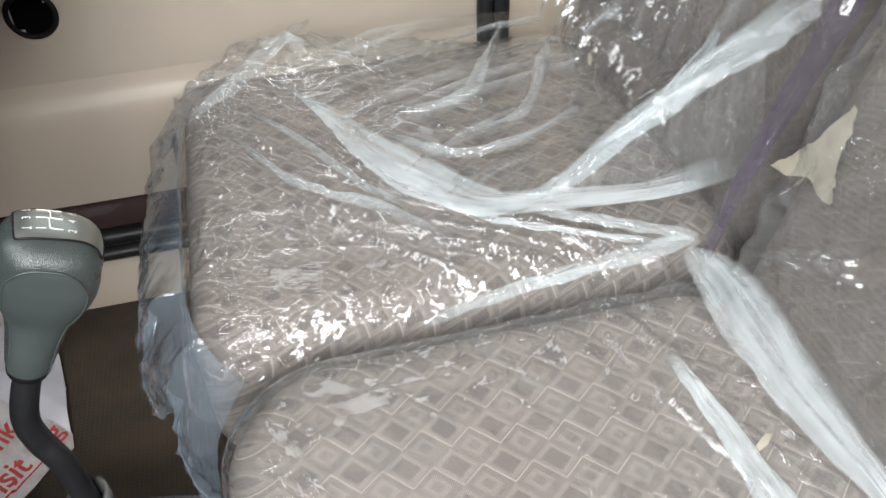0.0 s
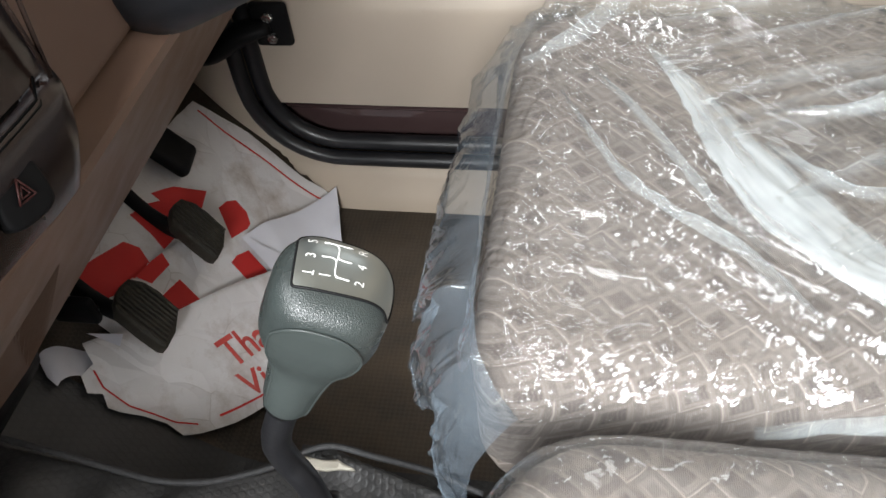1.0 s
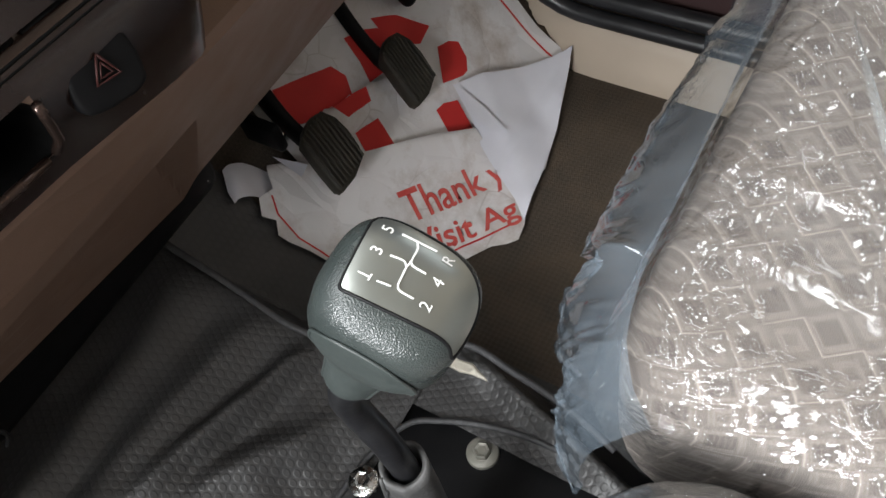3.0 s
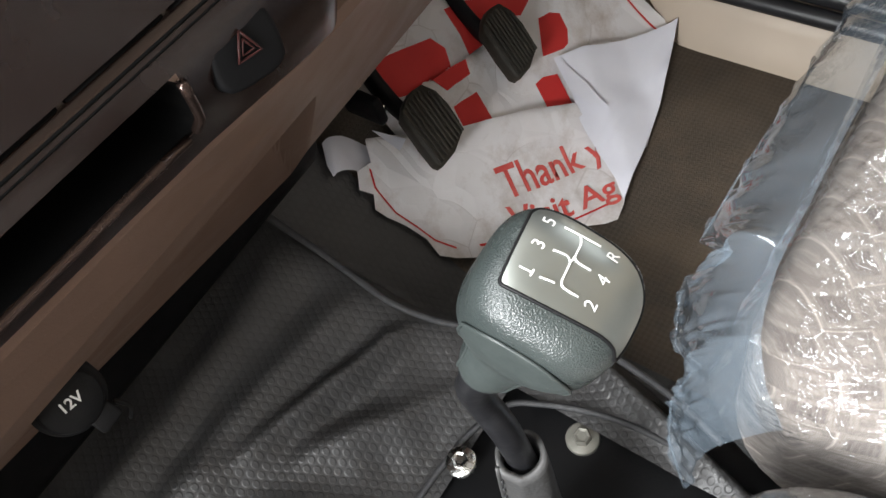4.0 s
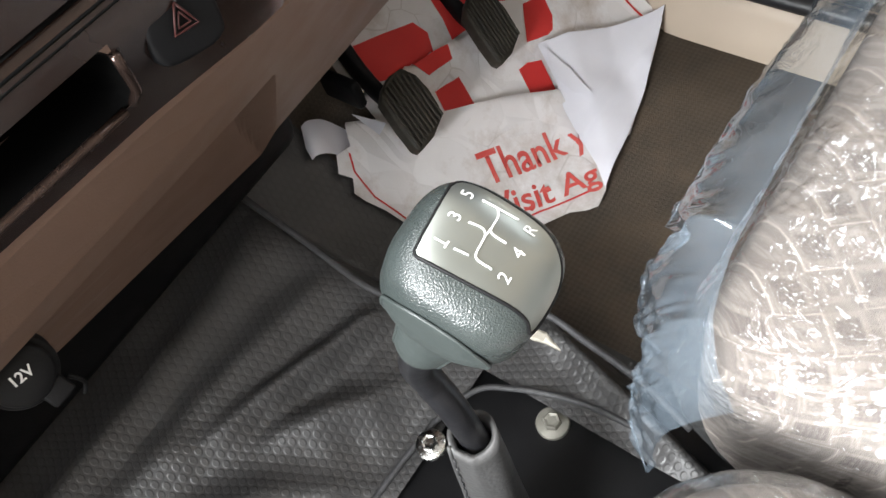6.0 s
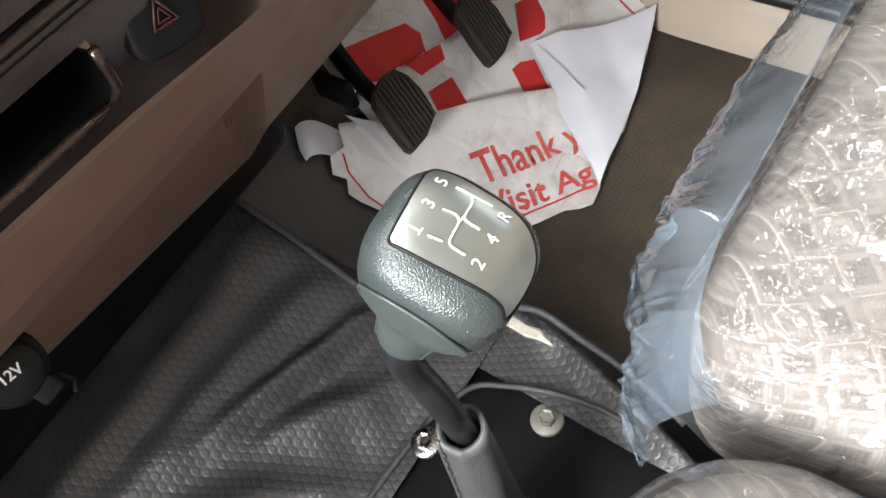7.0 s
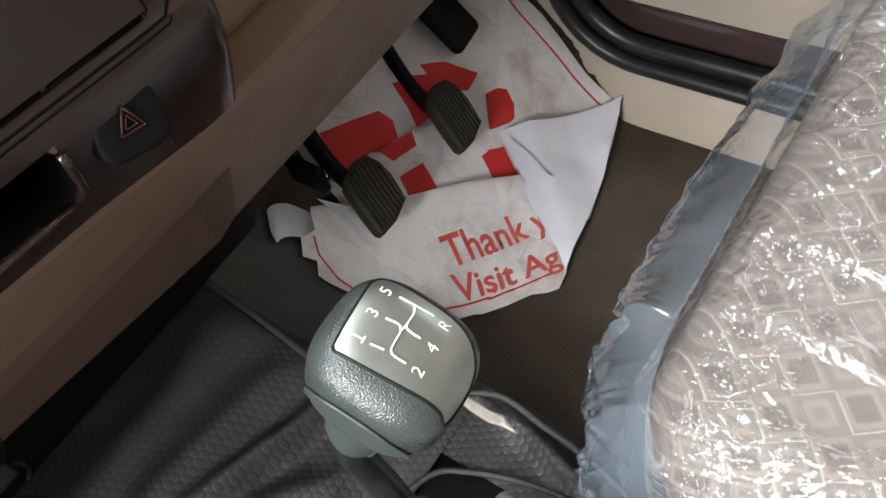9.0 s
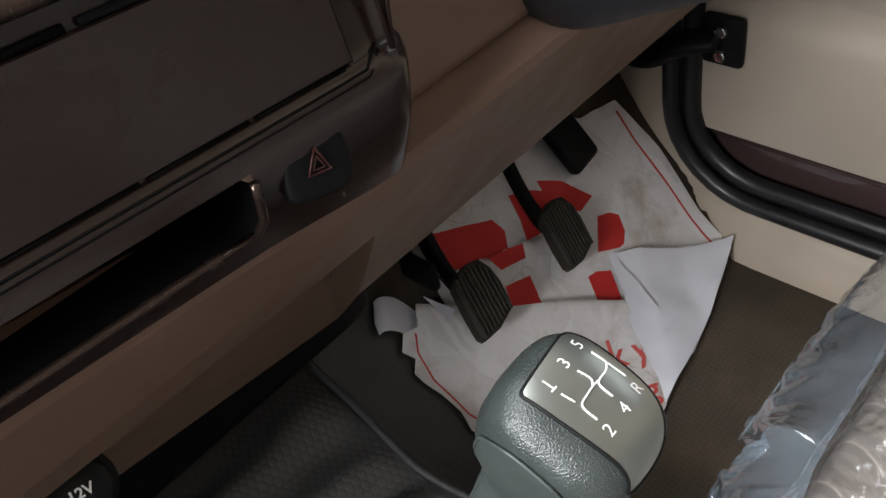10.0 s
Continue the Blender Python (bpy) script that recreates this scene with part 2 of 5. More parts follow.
M_BEIGE = plain("beige_moulding", (0.42, 0.345, 0.27), (0.48, 0.40, 0.315), 0.5, 5, 700, 0.25)
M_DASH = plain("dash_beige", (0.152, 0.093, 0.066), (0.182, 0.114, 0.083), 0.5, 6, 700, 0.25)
M_DOOR = plain("door_panel", (0.42, 0.355, 0.29), (0.48, 0.41, 0.335), 0.38, 4, 500, 0.15)
M_BROWN = plain("brown_paint", (0.060, 0.036, 0.036), (0.075, 0.046, 0.045), 0.10, 5, 400, 0.03, coat=0.6)
M_CONSOLE = plain("console_plastic", (0.014, 0.0078, 0.0062), (0.018, 0.0100, 0.0080), 0.22, 3, 600, 0.04, spec=0.5)
M_TRIM = plain("bronze_trim", (0.045, 0.029, 0.024), (0.07, 0.046, 0.038), 0.24, 20, 500, 0.05, metal=0.7)
M_BLACK = plain("black_plastic", (0.0045, 0.0045, 0.005), (0.0075, 0.0075, 0.008), 0.55, 12, 500, 0.2, spec=0.18)
M_SHROUD = plain("column_plastic", (0.008, 0.0085, 0.0105), (0.012, 0.0125, 0.0155), 0.5, 12, 700, 0.25)
M_RUBBER = plain("seal_rubber", (0.008, 0.008, 0.009), (0.015, 0.015, 0.017), 0.38, 15, 300, 0.2)
M_SWITCH = plain("switch_black", (0.004, 0.004, 0.0045), (0.006, 0.006, 0.0065), 0.6, 12, 500, 0.1, spec=0.12)
# near-black, almost no gloss: the shade inside hollows and gaps is in the colour
M_HOLESHADE = plain("hollow_shade", (0.0025, 0.0025, 0.0025), (0.004, 0.004, 0.004), 0.9, spec=0.05)
M_PEDAL = plain("pedal_rubber", (0.020, 0.017, 0.012), (0.038, 0.032, 0.022), 0.7, 30, 300, 0.4, dirt=(0.09, 0.07, 0.05))
M_STEEL = plain("zinc_steel", (0.55, 0.55, 0.54), (0.70, 0.70, 0.68), 0.25, 60, 500, 0.1, metal=1.0)
M_PALESTEEL = plain("dusty_steel", (0.17, 0.165, 0.14), (0.25, 0.24, 0.21), 0.5, 80, 600, 0.2, metal=0.4)
M_PAPER = paper_stock("print_paper")
M_PAPERBACK = plain("paper_back", (0.70, 0.70, 0.76), (0.78, 0.78, 0.84), 0.8, 9, 500, 0.1, spec=0.2)
M_REDINK = plain("faded_red_ink", (0.56, 0.07, 0.06), (0.66, 0.14, 0.12), 0.7, 40, 500, 0.1, spec=0.25)
M_SCRAP = plain("foam_scrap", (0.40, 0.37, 0.31), (0.52, 0.49, 0.42), 0.9, 30, 400, 0.5, spec=0.15)
M_RED = plain("red_print", (0.56, 0.030, 0.028), (0.64, 0.045, 0.040), 0.65, 20, 500, 0.1, spec=0.3)
M_KNOB = leather("knob_grain", (0.030, 0.037, 0.036), (0.038, 0.046, 0.044), 1800, 0.30, 0.6, 0.0004)
M_KNOBSMOOTH = plain("knob_smooth", (0.036, 0.044, 0.042), (0.042, 0.051, 0.049), 0.44, 30, 900, 0.08)
M_PLATE = plain("silver_plate", (0.27, 0.285, 0.265), (0.30, 0.315, 0.295), 0.36, 5, 900, 0.02, metal=0.85)
M_WHITE = plain("white_marking", (0.74, 0.74, 0.72), (0.82, 0.82, 0.80), 0.35)
M_HAZ = plain("hazard_red", (0.024, 0.005, 0.004), (0.034, 0.007, 0.006), 0.5, spec=0.3)
M_BOOT = leather("boot_leather", (0.045, 0.045, 0.045), (0.065, 0.064, 0.063), 420, 0.5, 0.35)
M_VINYL = hex_vinyl("stamped_vinyl")
M_PIPING = plain("woven_piping", (0.030, 0.030, 0.032), (0.055, 0.055, 0.057), 0.6, 200, 900, 0.8)
M_FLOOR = mat_rubber("floor_rubber")
M_CLOTH = seat_cloth("seat_cloth")
# the seat cloth again, its colour darkened for the backrests' shade
M_CLOTHSHADED = seat_cloth("shaded_backrest_cloth", True, 0.4, 0.62)
M_FILM = clear_film("seat_film", 0.060, (0.80, 0.82, 0.83), 1.0, 0.85, (0.6, 1.0, 1.0), 44)
M_FILMFLAT = clear_film("middle_film", 0.075, (0.80, 0.81, 0.81), 0.7, 0.9, (1.0, 0.6, 1.0), 10)
M_DRAPE = clear_film("drape_film", 0.16, (0.74, 0.80, 0.82), 0.8, 0.9, (0.5, 1.0, 1.0), 12, veil=True)
M_FILMBLUE = clear_film("skirt_film", 0.17, (0.42, 0.52, 0.62), 1.0, 1.0)
M_BAND = clear_film("folded_film", 0.30, (0.76, 0.83, 0.85), 0.4, 0.45, veil=True)
M_FOLD = clear_film("single_fold_film", 0.22, (0.66, 0.74, 0.76), 0.4, 0.2, veil=True)
M_PLEAT = clear_film("pleated_film", 0.15, (0.72, 0.79, 0.81), 0.9, 0.8, veil=True)
M_DOORFILM = clear_film("door_film", 0.01, (0.76, 0.80, 0.82), 0.6, 0.6)
M_PURPLE = clear_film("purple_edge_film", 0.42, (0.075, 0.060, 0.095), 0.8, 0.8)
M_PATCHPACK = plain("pale_patch_and_packing", (0.26, 0.23, 0.18), (0.36, 0.33, 0.26), 0.7, 25, 400, 0.3, spec=0.3)
M_ROOF = plain("roof_lining", (0.62, 0.60, 0.56), (0.70, 0.68, 0.63), 0.85, 6, 300, 0.3)


# ---- building helpers ----
def part(name, bm, material, parent=None, label="", smooth=True):
    me = bpy.data.meshes.new(name)
    bmesh.ops.recalc_face_normals(bm, faces=bm.faces)
    bm.to_mesh(me)
    bm.free()
    me.materials.append(material)
    if smooth:
        me.polygons.foreach_set("use_smooth", [True] * len(me.polygons))
    ob = new(name, me)
    ob.parent = parent
    if label:
        tagged(ob, label)
    return ob


def thing(name, label, category, group="", kind="", at=(0, 0, 0)):
    ob = new(name)
    ob.location = at
    ob.empty_display_size = 0.02
    return tagged(ob, label, category, group, kind)


def rbox(size, centre, r=0.004, seg=3, bm=None, turn=(0, 0, 0)):
    """A box with rounded edges."""
    bm = bm or bmesh.new()
    tmp = bmesh.new()
    bmesh.ops.create_cube(tmp, size=1.0)
    for v in tmp.verts:
        v.co = Vector((v.co.x * size[0], v.co.y * size[1], v.co.z * size[2]))
    if r > 0:
        bmesh.ops.bevel(tmp, geom=list(tmp.edges), offset=min(r, min(size) * 0.49), segments=seg, affect="EDGES", profile=0.5)
    m = pose(*centre, *turn)
    add_mesh(bm, tmp, m)
    return bm


def add_mesh(bm, other, m=Matrix()):
    vs = [bm.verts.new(m @ v.co) for v in other.verts]
    other.verts.index_update()
    for f in other.faces:
        try:
            bm.faces.new([vs[v.index] for v in f.verts])
        except ValueError:
            pass
    other.free()


def tube(points, radius, segs=12, flat=1.0, bm=None, cap=True, up=(0, 0, 1)):
    """A round or flattened bar along a line of points."""
    bm = bm or bmesh.new()
    pts = [Vector(p) for p in points]
    rings = []
    side = None
    for i, p in enumerate(pts):
        d = (pts[min(i + 1, len(pts) - 1)] - pts[max(i - 1, 0)]).normalized()
        ref = Vector(up) if side is None else side.cross(d) * -1
        s = d.cross(Vector(up) if side is None else ref)
        if side is not None:
            s = (side - d * side.dot(d))
        if s.length < 1e-6:
            s = d.orthogonal()
        s.normalize()
        side = s
        n = s.cross(d)
        r = radius(i / max(len(pts) - 1, 1)) if callable(radius) else radius
        rings.append([bm.verts.new(p + s * (r * math.cos(a)) + n * (r * flat * math.sin(a))) for a in (2 * math.pi * j / segs for j in range(segs))])
    for a, b in zip(rings, rings[1:]):
        for j in range(segs):
            bm.faces.new((a[j], a[(j + 1) % segs], b[(j + 1) % segs], b[j]))
    if cap:
        bm.faces.new(rings[0][::-1])
        bm.faces.new(rings[-1])
    return bm


def smooth_line(points, n=8):
    """Catmull-Rom through the points."""
    p = [Vector(q) for q in points]
    p = [2 * p[0] - p[1]] + p + [2 * p[-1] - p[-2]]
    out = []
    for i in range(1, len(p) - 2):
        for k in range(n):
            t = k / n
            out.append(0.5 * (2 * p[i] + (p[i + 1] - p[i - 1]) * t + (2 * p[i - 1] - 5 * p[i] + 4 * p[i + 1] - p[i + 2]) * t * t + (3 * p[i] - p[i - 1] - 3 * p[i + 1] + p[i + 2]) * t ** 3))
    out.append(p[-2])
    return out


def rrect(hx, hy, r, n):
    """n points round a rectangle with rounded corners."""
    r = max(min(r, hx * 0.98, hy * 0.98), 1e-4)
    sx, sy, arc = 2 * (hx - r), 2 * (hy - r), math.pi * r / 2
    total = 2 * sx + 2 * sy + 4 * arc
    out = []
    for i in range(n):
        d = total * i / n
        for cx, cy, a0, length, dx, dy in ((hx - r, -hy + r, 0, sy, 0, 1), (hx - r, hy - r, 90, sx, -1, 0), (-hx + r, hy - r, 180, sy, 0, -1), (-hx + r, -hy + r, 270, sx, 1, 0)):
            if d < length:
                a = radians(a0)
                out.append((cx + r * math.cos(a) + dx * d, cy + r * math.sin(a) + dy * d))
                break
            d -= length
            if d < arc:
                ex, ey = cx + dx * length, cy + dy * length
                a = radians(a0) + d / r
                out.append((ex + r * math.cos(a), ey + r * math.sin(a)))
                break
            d -= arc
        else:
            out.append((hx, -hy + r))
    return out


def loft(rings, close_last=True, bm=None):
    bm = bm or bmesh.new()
    vs = [[bm.verts.new(p) for p in r] for r in rings]
    n = len(vs[0])
    for a, b in zip(vs, vs[1:]):
        for j in range(n):
            bm.faces.new((a[j], a[(j + 1) % n], b[(j + 1) % n], b[j]))
    if close_last:
        bm.faces.new(vs[-1])
    return bm


def pillow(x0, x1, y0, y1, z0, z1, corner, rounding, n=96, inner=16, crown=0.0, off=0.0, move=None):
    """A cushion: rounded outline, rounded upper edge, slightly crowned top. move shifts each point."""
    cx, cy, hx, hy = (x0 + x1) / 2, (y0 + y1) / 2, (x1 - x0) / 2 + off, (y1 - y0) / 2 + off
    prof = [(0.0, z0), (0.0, z0 + (z1 - rounding - z0) * 0.5), (0.0, z1 - rounding)]
    steps = max(6, inner // 3)
    for i in range(1, steps + 1):
        a = math.pi / 2 * i / steps
        prof.append((rounding * (1 - math.cos(a)), z1 - rounding + rounding * math.sin(a)))
    rings = []
    for ins, z in prof:
        rings.append([Vector((cx + p[0], cy + p[1], z + (off if z > z0 else 0))) for p in rrect(hx - ins, hy - ins, corner - ins * 0.6, n)])
    last = rrect(hx - rounding, hy - rounding, corner - rounding * 0.6, n)
    for i in range(1, inner):
        f = 1 - i / inner
        rings.append([Vector((cx + p[0] * f, cy + p[1] * f, z1 + off + crown * (1 - f * f))) for p in last])
    if move:
        rings = [[move(p) for p in r] for r in rings]
    return loft(rings)


def sheet(outline, step, place):
    """A flat shape cut into small squares and laid on a surface: place(x, y) gives the point."""
    bm = bmesh.new()
    bm.faces.new([bm.verts.new((x, y, 0)) for x, y in outline])
    for ax in (0, 1):
        vals = [v.co[ax] for v in bm.verts]
        k = math.ceil(min(vals) / step)
        while k * step < max(vals):
            co, no = [0, 0, 0], [0, 0, 0]
            co[ax], no[ax] = k * step, 1
            bmesh.ops.bisect_plane(bm, geom=bm.verts[:] + bm.edges[:] + bm.faces[:], plane_co=co, plane_no=no, dist=1e-6)
            k += 1
    for v in bm.verts:
        v.co = place(v.co.x, v.co.y)
    return bm


def letters(text, size, place, bold=0.0, step=0.0, shear=0.0):
    """Writing with the built-in font, flat, its points laid on a surface by place(x, y)."""
    cu = bpy.data.curves.new("writing", "FONT")
    cu.body, cu.size, cu.align_x, cu.align_y, cu.offset, cu.shear = text, size, "CENTER", "CENTER", bold, shear
    ob = new("writing", cu)
    me = bpy.data.meshes.new_from_object(ob.evaluated_get(bpy.context.evaluated_depsgraph_get()))
    bpy.data.objects.remove(ob)
    bm = bmesh.new()
    bm.from_mesh(me)
    bpy.data.meshes.remove(me)
    if step:
        for ax in (0, 1):
            vals = [v.co[ax] for v in bm.verts]
            k = math.ceil(min(vals) / step)
            while k * step < max(vals):
                co, no = [0, 0, 0], [0, 0, 0]
                co[ax], no[ax] = k * step, 1
                bmesh.ops.bisect_plane(bm, geom=bm.verts[:] + bm.edges[:] + bm.faces[:], plane_co=co, plane_no=no, dist=1e-6)
                k += 1
    for v in bm.verts:
        v.co = place(v.co.x, v.co.y)
    return bm


def strip(points, half, bm=None, up=(0, 0, 1)):
    """A narrow ribbon in the xy plane along points (x, y)."""
    out_l, out_r = [], []
    pts = [Vector((*p, 0)) for p in points]
    for i, p in enumerate(pts):
        d = (pts[min(i + 1, len(pts) - 1)] - pts[max(i - 1, 0)]).normalized()
        s = Vector((-d.y, d.x, 0)) * half
        out_l.append((p + s)[:2])
        out_r.append((p - s)[:2])
    return out_l + out_r[::-1]


def ridge(v):
    return 1 - abs(noise.noise(v))


# ---- cab shell ----
def toe(x):
    """Height of the floor: flat, then the sloping toe board."""
    return 0.0 if x > -0.475 else 0.98 * (math.sqrt((-0.495 - x) ** 2 + 0.0004) + (-0.495 - x)) / 2


bm = bmesh.new()
xs = [-0.95 + 0.025 * i for i in range(81)]
ys = [-1.0, -0.5, 0.0, 0.45, 0.7, 0.9, 1.06]
grid = [[bm.verts.new((x, y, toe(x))) for y in ys] for x in xs]
for a, b in zip(grid, grid[1:]):
    for j in range(len(ys) - 1):
        bm.faces.new((a[j], b[j], b[j + 1], a[j + 1]))
geo = bmesh.ops.extrude_face_region(bm, geom=bm.faces[:])
bmesh.ops.translate(bm, verts=[v for v in geo["geom"] if isinstance(v, bmesh.types.BMVert)], vec=(0, 0, -0.03))
tagged(part("floor", bm, M_FLOOR), "dark studded rubber floor with brown dust", "floor", kind="structure")

# driver's side: body wall round the door opening, with a cream sill
OPEN_X0, OPEN_X1, OPEN_Z0, OPEN_Z1 = -0.595, 0.245, 0.064, 1.38


def opening(ins, n=160):
    cx, cz = (OPEN_X0 + OPEN_X1) / 2, (OPEN_Z0 + OPEN_Z1) / 2
    return [(cx + p[0], cz + p[1]) for p in rrect((OPEN_X1 - OPEN_X0) / 2 - ins, (OPEN_Z1 - OPEN_Z0) / 2 - ins, 0.13 - ins, n)]


def wall_y(z):
    return 0.995 + 0.035 * min(max(z / 0.06, 0), 1)


rings = []
for f in (1.0, 0.75, 0.5, 0.25, 0.0):
    row = []
    for x, z in opening(0):
        ox = -0.95 if x < OPEN_X0 + 0.13 else 1.05 if x > OPEN_X1 - 0.13 else x
        oz = -0.02 if z < OPEN_Z0 + 0.13 else 1.5 if z > OPEN_Z1 - 0.13 else z
        px, pz = x + (ox - x) * f, z + (oz - z) * f
        row.append(Vector((px, wall_y(pz) + (0.03 if px < -0.6 else 0) * min(1, (-0.6 - px) / 0.06) if px < -0.6 else wall_y(pz), pz)))
    rings.append(row)
rings.append([Vector((p.x, 1.09, p.z)) for p in rings[-1]])
tagged(part("wall_driver_side", loft(rings, False), M_BEIGE), "cream moulded sill and pillar round the driver's doorway", "wall", kind="structure")

# rubber door seal, two lips
seal = thing("door_seal", "black rubber weatherstrip round the driver's doorway", "door seal", at=(OPEN_X0, 1.03, OPEN_Z0))
for nm, ins, y, r in (("outer_lip", 0.010, 1.026, 0.011), ("inner_lip", 0.030, 1.040, 0.012)):
    loop = [Vector((x - OPEN_X0, y - 1.03, z - OPEN_Z0)) for x, z in opening(ins)]
    part(nm, tube(loop + loop[:2], r, 12, cap=False, up=(0, 1, 0)), M_RUBBER, seal)

# door behind the seal
door = thing("door_1", "closed cream driver's door with a brown painted lower edge", "door", kind="structure", at=(-0.17, 1.06, 0.1))
DO = Vector((-0.17, 1.06, 0.1))


def door_y(x, z):
    """The cream door card: a shallow step at half height and a soft bulge."""
    y = 1.052
    y -= 0.010 / (1 + math.exp(-(0.315 + 0.02 * (x + 0.2) - z) / 0.004))
    return y + 0.004 * noise.noise(Vector((x * 3, z * 3, 2)))


bm = bmesh.new()
nx, nz = 80, 60
hole = Vector((-0.362, 0.436))
grid = {}
for i in range(nx + 1):
    for j in range(nz + 1):
        x, z = -0.575 + 0.80 * i / nx, 0.158 + 0.60 * j / nz
        grid[i, j] = bm.verts.new(Vector((x, door_y(x, z), z)) - DO)
for i in range(nx):
    for j in range(nz):
        c = sum((grid[i + a, j + b].co for a in (0, 1) for b in (0, 1)), Vector()) / 4 + DO
        if (Vector((c.x, c.z)) - hole).length > 0.026:
            bm.faces.new((grid[i, j], grid[i + 1, j], grid[i + 1, j + 1], grid[i, j + 1]))
bmesh.ops.delete(bm, geom=[v for v in bm.verts if not v.link_faces], context="VERTS")
part("door_card", bm, M_DOOR, door)
bm = bmesh.new()
fg = {}
for i in range(121):
    for j in range(91):
        x, z = -0.56 + 0.77 * i / 120, 0.345 + 0.405 * j / 90
        n1, n2 = noise.noise(Vector((x * 5, z * 9, 3))), noise.noise(Vector((x * 17 + z * 9, z * 30, 8)))
        fg[i, j] = bm.verts.new(Vector((x, door_y(x, z) - 0.004 - 0.004 * abs(n1) - 0.003 * max(0.0, n1) * n2, z)) - DO)
for i in range(120):
    for j in range(90):
        c = sum((fg[i + a, j + b].co for a in (0, 1) for b in (0, 1)), Vector()) / 4 + DO
        if (Vector((c.x, c.z)) - hole).length > 0.036 + 0.006 * noise.noise(Vector((c.x * 60, c.z * 60, 0))):
            bm.faces.new((fg[i, j], fg[i + 1, j], fg[i + 1, j + 1], fg[i, j + 1]))
bmesh.ops.delete(bm, geom=[v for v in bm.verts if not v.link_faces], context="VERTS")
part("protective_film", bm, M_DOORFILM, door, "clear slack protective film")
ringp = [Vector((hole.x + 0.028 * math.cos(a), 1.05, hole.y + 0.028 * math.sin(a))) - DO for a in (2 * math.pi * i / 40 for i in range(42))]
part("hole_rim", tube(ringp, 0.0035, 8, cap=False, up=(0, 1, 0)), M_BLACK, door)
part("hole_cup", loft([[Vector((hole.x + r * math.cos(a), y, hole.y + r * math.sin(a))) - DO for a in (2 * math.pi * i / 32 for i in range(32))] for r, y in ((0.028, 1.051), (0.024, 1.075), (0.010, 1.082))]), M_HOLESHADE, door)
part("lower_edge", rbox((0.84, 0.02, 0.105), (0, 0.012, 0.005), 0.004, 2), M_BROWN, door, "glossy brown painted lower edge")
part("edge_ridge", tube([(-0.42, 0.0, 0.043), (0.0, 0.0, 0.040), (0.42, 0.0, 0.040)], 0.006, 10, 0.6), M_BROWN, door)
part("outer_skin", rbox((0.86, 0.02, 0.72), (0, 0.05, 0.34), 0.004, 2), M_BROWN, door)

# closing walls, roof, rear wall, front
tagged(part("wall_driver_top", rbox((2.1, 0.05, 0.30), (0.05, 1.07, 1.62), 0.01), M_BEIGE), "cream rail over the driver's door", "wall", kind="structure")
tagged(part("ceiling", rbox((2.1, 2.2, 0.04), (0.05, 0.05, 1.78), 0.01), M_ROOF), "pale cloth roof lining", "ceiling", kind="structure")
tagged(part("wall_rear", rbox((0.05, 2.2, 1.78), (1.05, 0.05, 0.87), 0.01), M_BEIGE), "cream rear wall of the cab", "wall", kind="structure")
tagged(part("wall_front", rbox((0.05, 2.2, 0.95), (-0.97, 0.05, 0.46), 0.01), M_BLACK), "black bulkhead under the windscreen", "wall", kind="structure")
tagged(part("wall_passenger_side", rbox((2.1, 0.05, 0.75), (0.05, -1.03, 0.36), 0.01), M_BEIGE), "cream passenger door below its window", "wall", kind="structure")

# ---- dashboard ----
dash = thing("dashboard", "beige and dark brown plastic dashboard with a storage slot", "dashboard", at=(-0.40, 0.48, 0.54))
DA = Vector((-0.40, 0.48, 0.54))


def console_foot(y):
    """Lower edge of the console: it climbs towards the passenger's side."""
    return 0.5435 + (min(0.0125, (0.477 - y) * 0.14) if y < 0.477 else 0.0) + 0.03 * max(0.0, 0.386 - y)


def climb(y):
    """The whole console rises a little towards the passenger's side."""
    return 0.075 * max(0.0, 0.45 - max(y, 0.05))


def dash_profile(y):
    """The beige lower panel in section, top to bottom, at y: left of a slanting end the lower half lies deeper, and its edge climbs slowly."""
    far = max(0.0, 0.441 - y)

    def g(z):
        f = (0.472 - z) / 0.102
        y0, y1 = 0.449 + 0.030 * f, 0.475 + 0.011 * f
        return 1 - min(max((y - y0) / (y1 - y0), 0), 1)

    zc, xc = 0.472 + 0.07 * far, -0.450 + 0.05 * far
    rise = console_foot(y) - 0.5435 + climb(y)
    pts = [(-0.425, 0.558 + rise), (-0.404 + 0.3 * rise, 0.548 + rise), (-0.4045 + 0.2 * rise, 0.540 + 0.8 * rise), ((xc - 0.4045) / 2, (zc + 0.540) / 2), (xc, zc)]
    for f in (0.02, 0.2, 0.4, 0.6, 0.8, 0.95, 1.0):
        k = g(zc + (0.370 - zc) * f)
        zl, xl = 0.370 - 0.034 * k + 0.12 * max(0.0, 0.475 - y) * k, -0.516 - 0.019 * k
        pts.append((xc + (xl - xc) * f - 0.031 * k * (1 - 0.75 * f), zc + (zl - zc) * f - 0.003 * k * (1 - f)))
    pts += [(pts[-1][0] - 0.01, pts[-1][1] - 0.003), (-0.60, pts[-1][1]), (-0.60, 0.556)]
    return pts


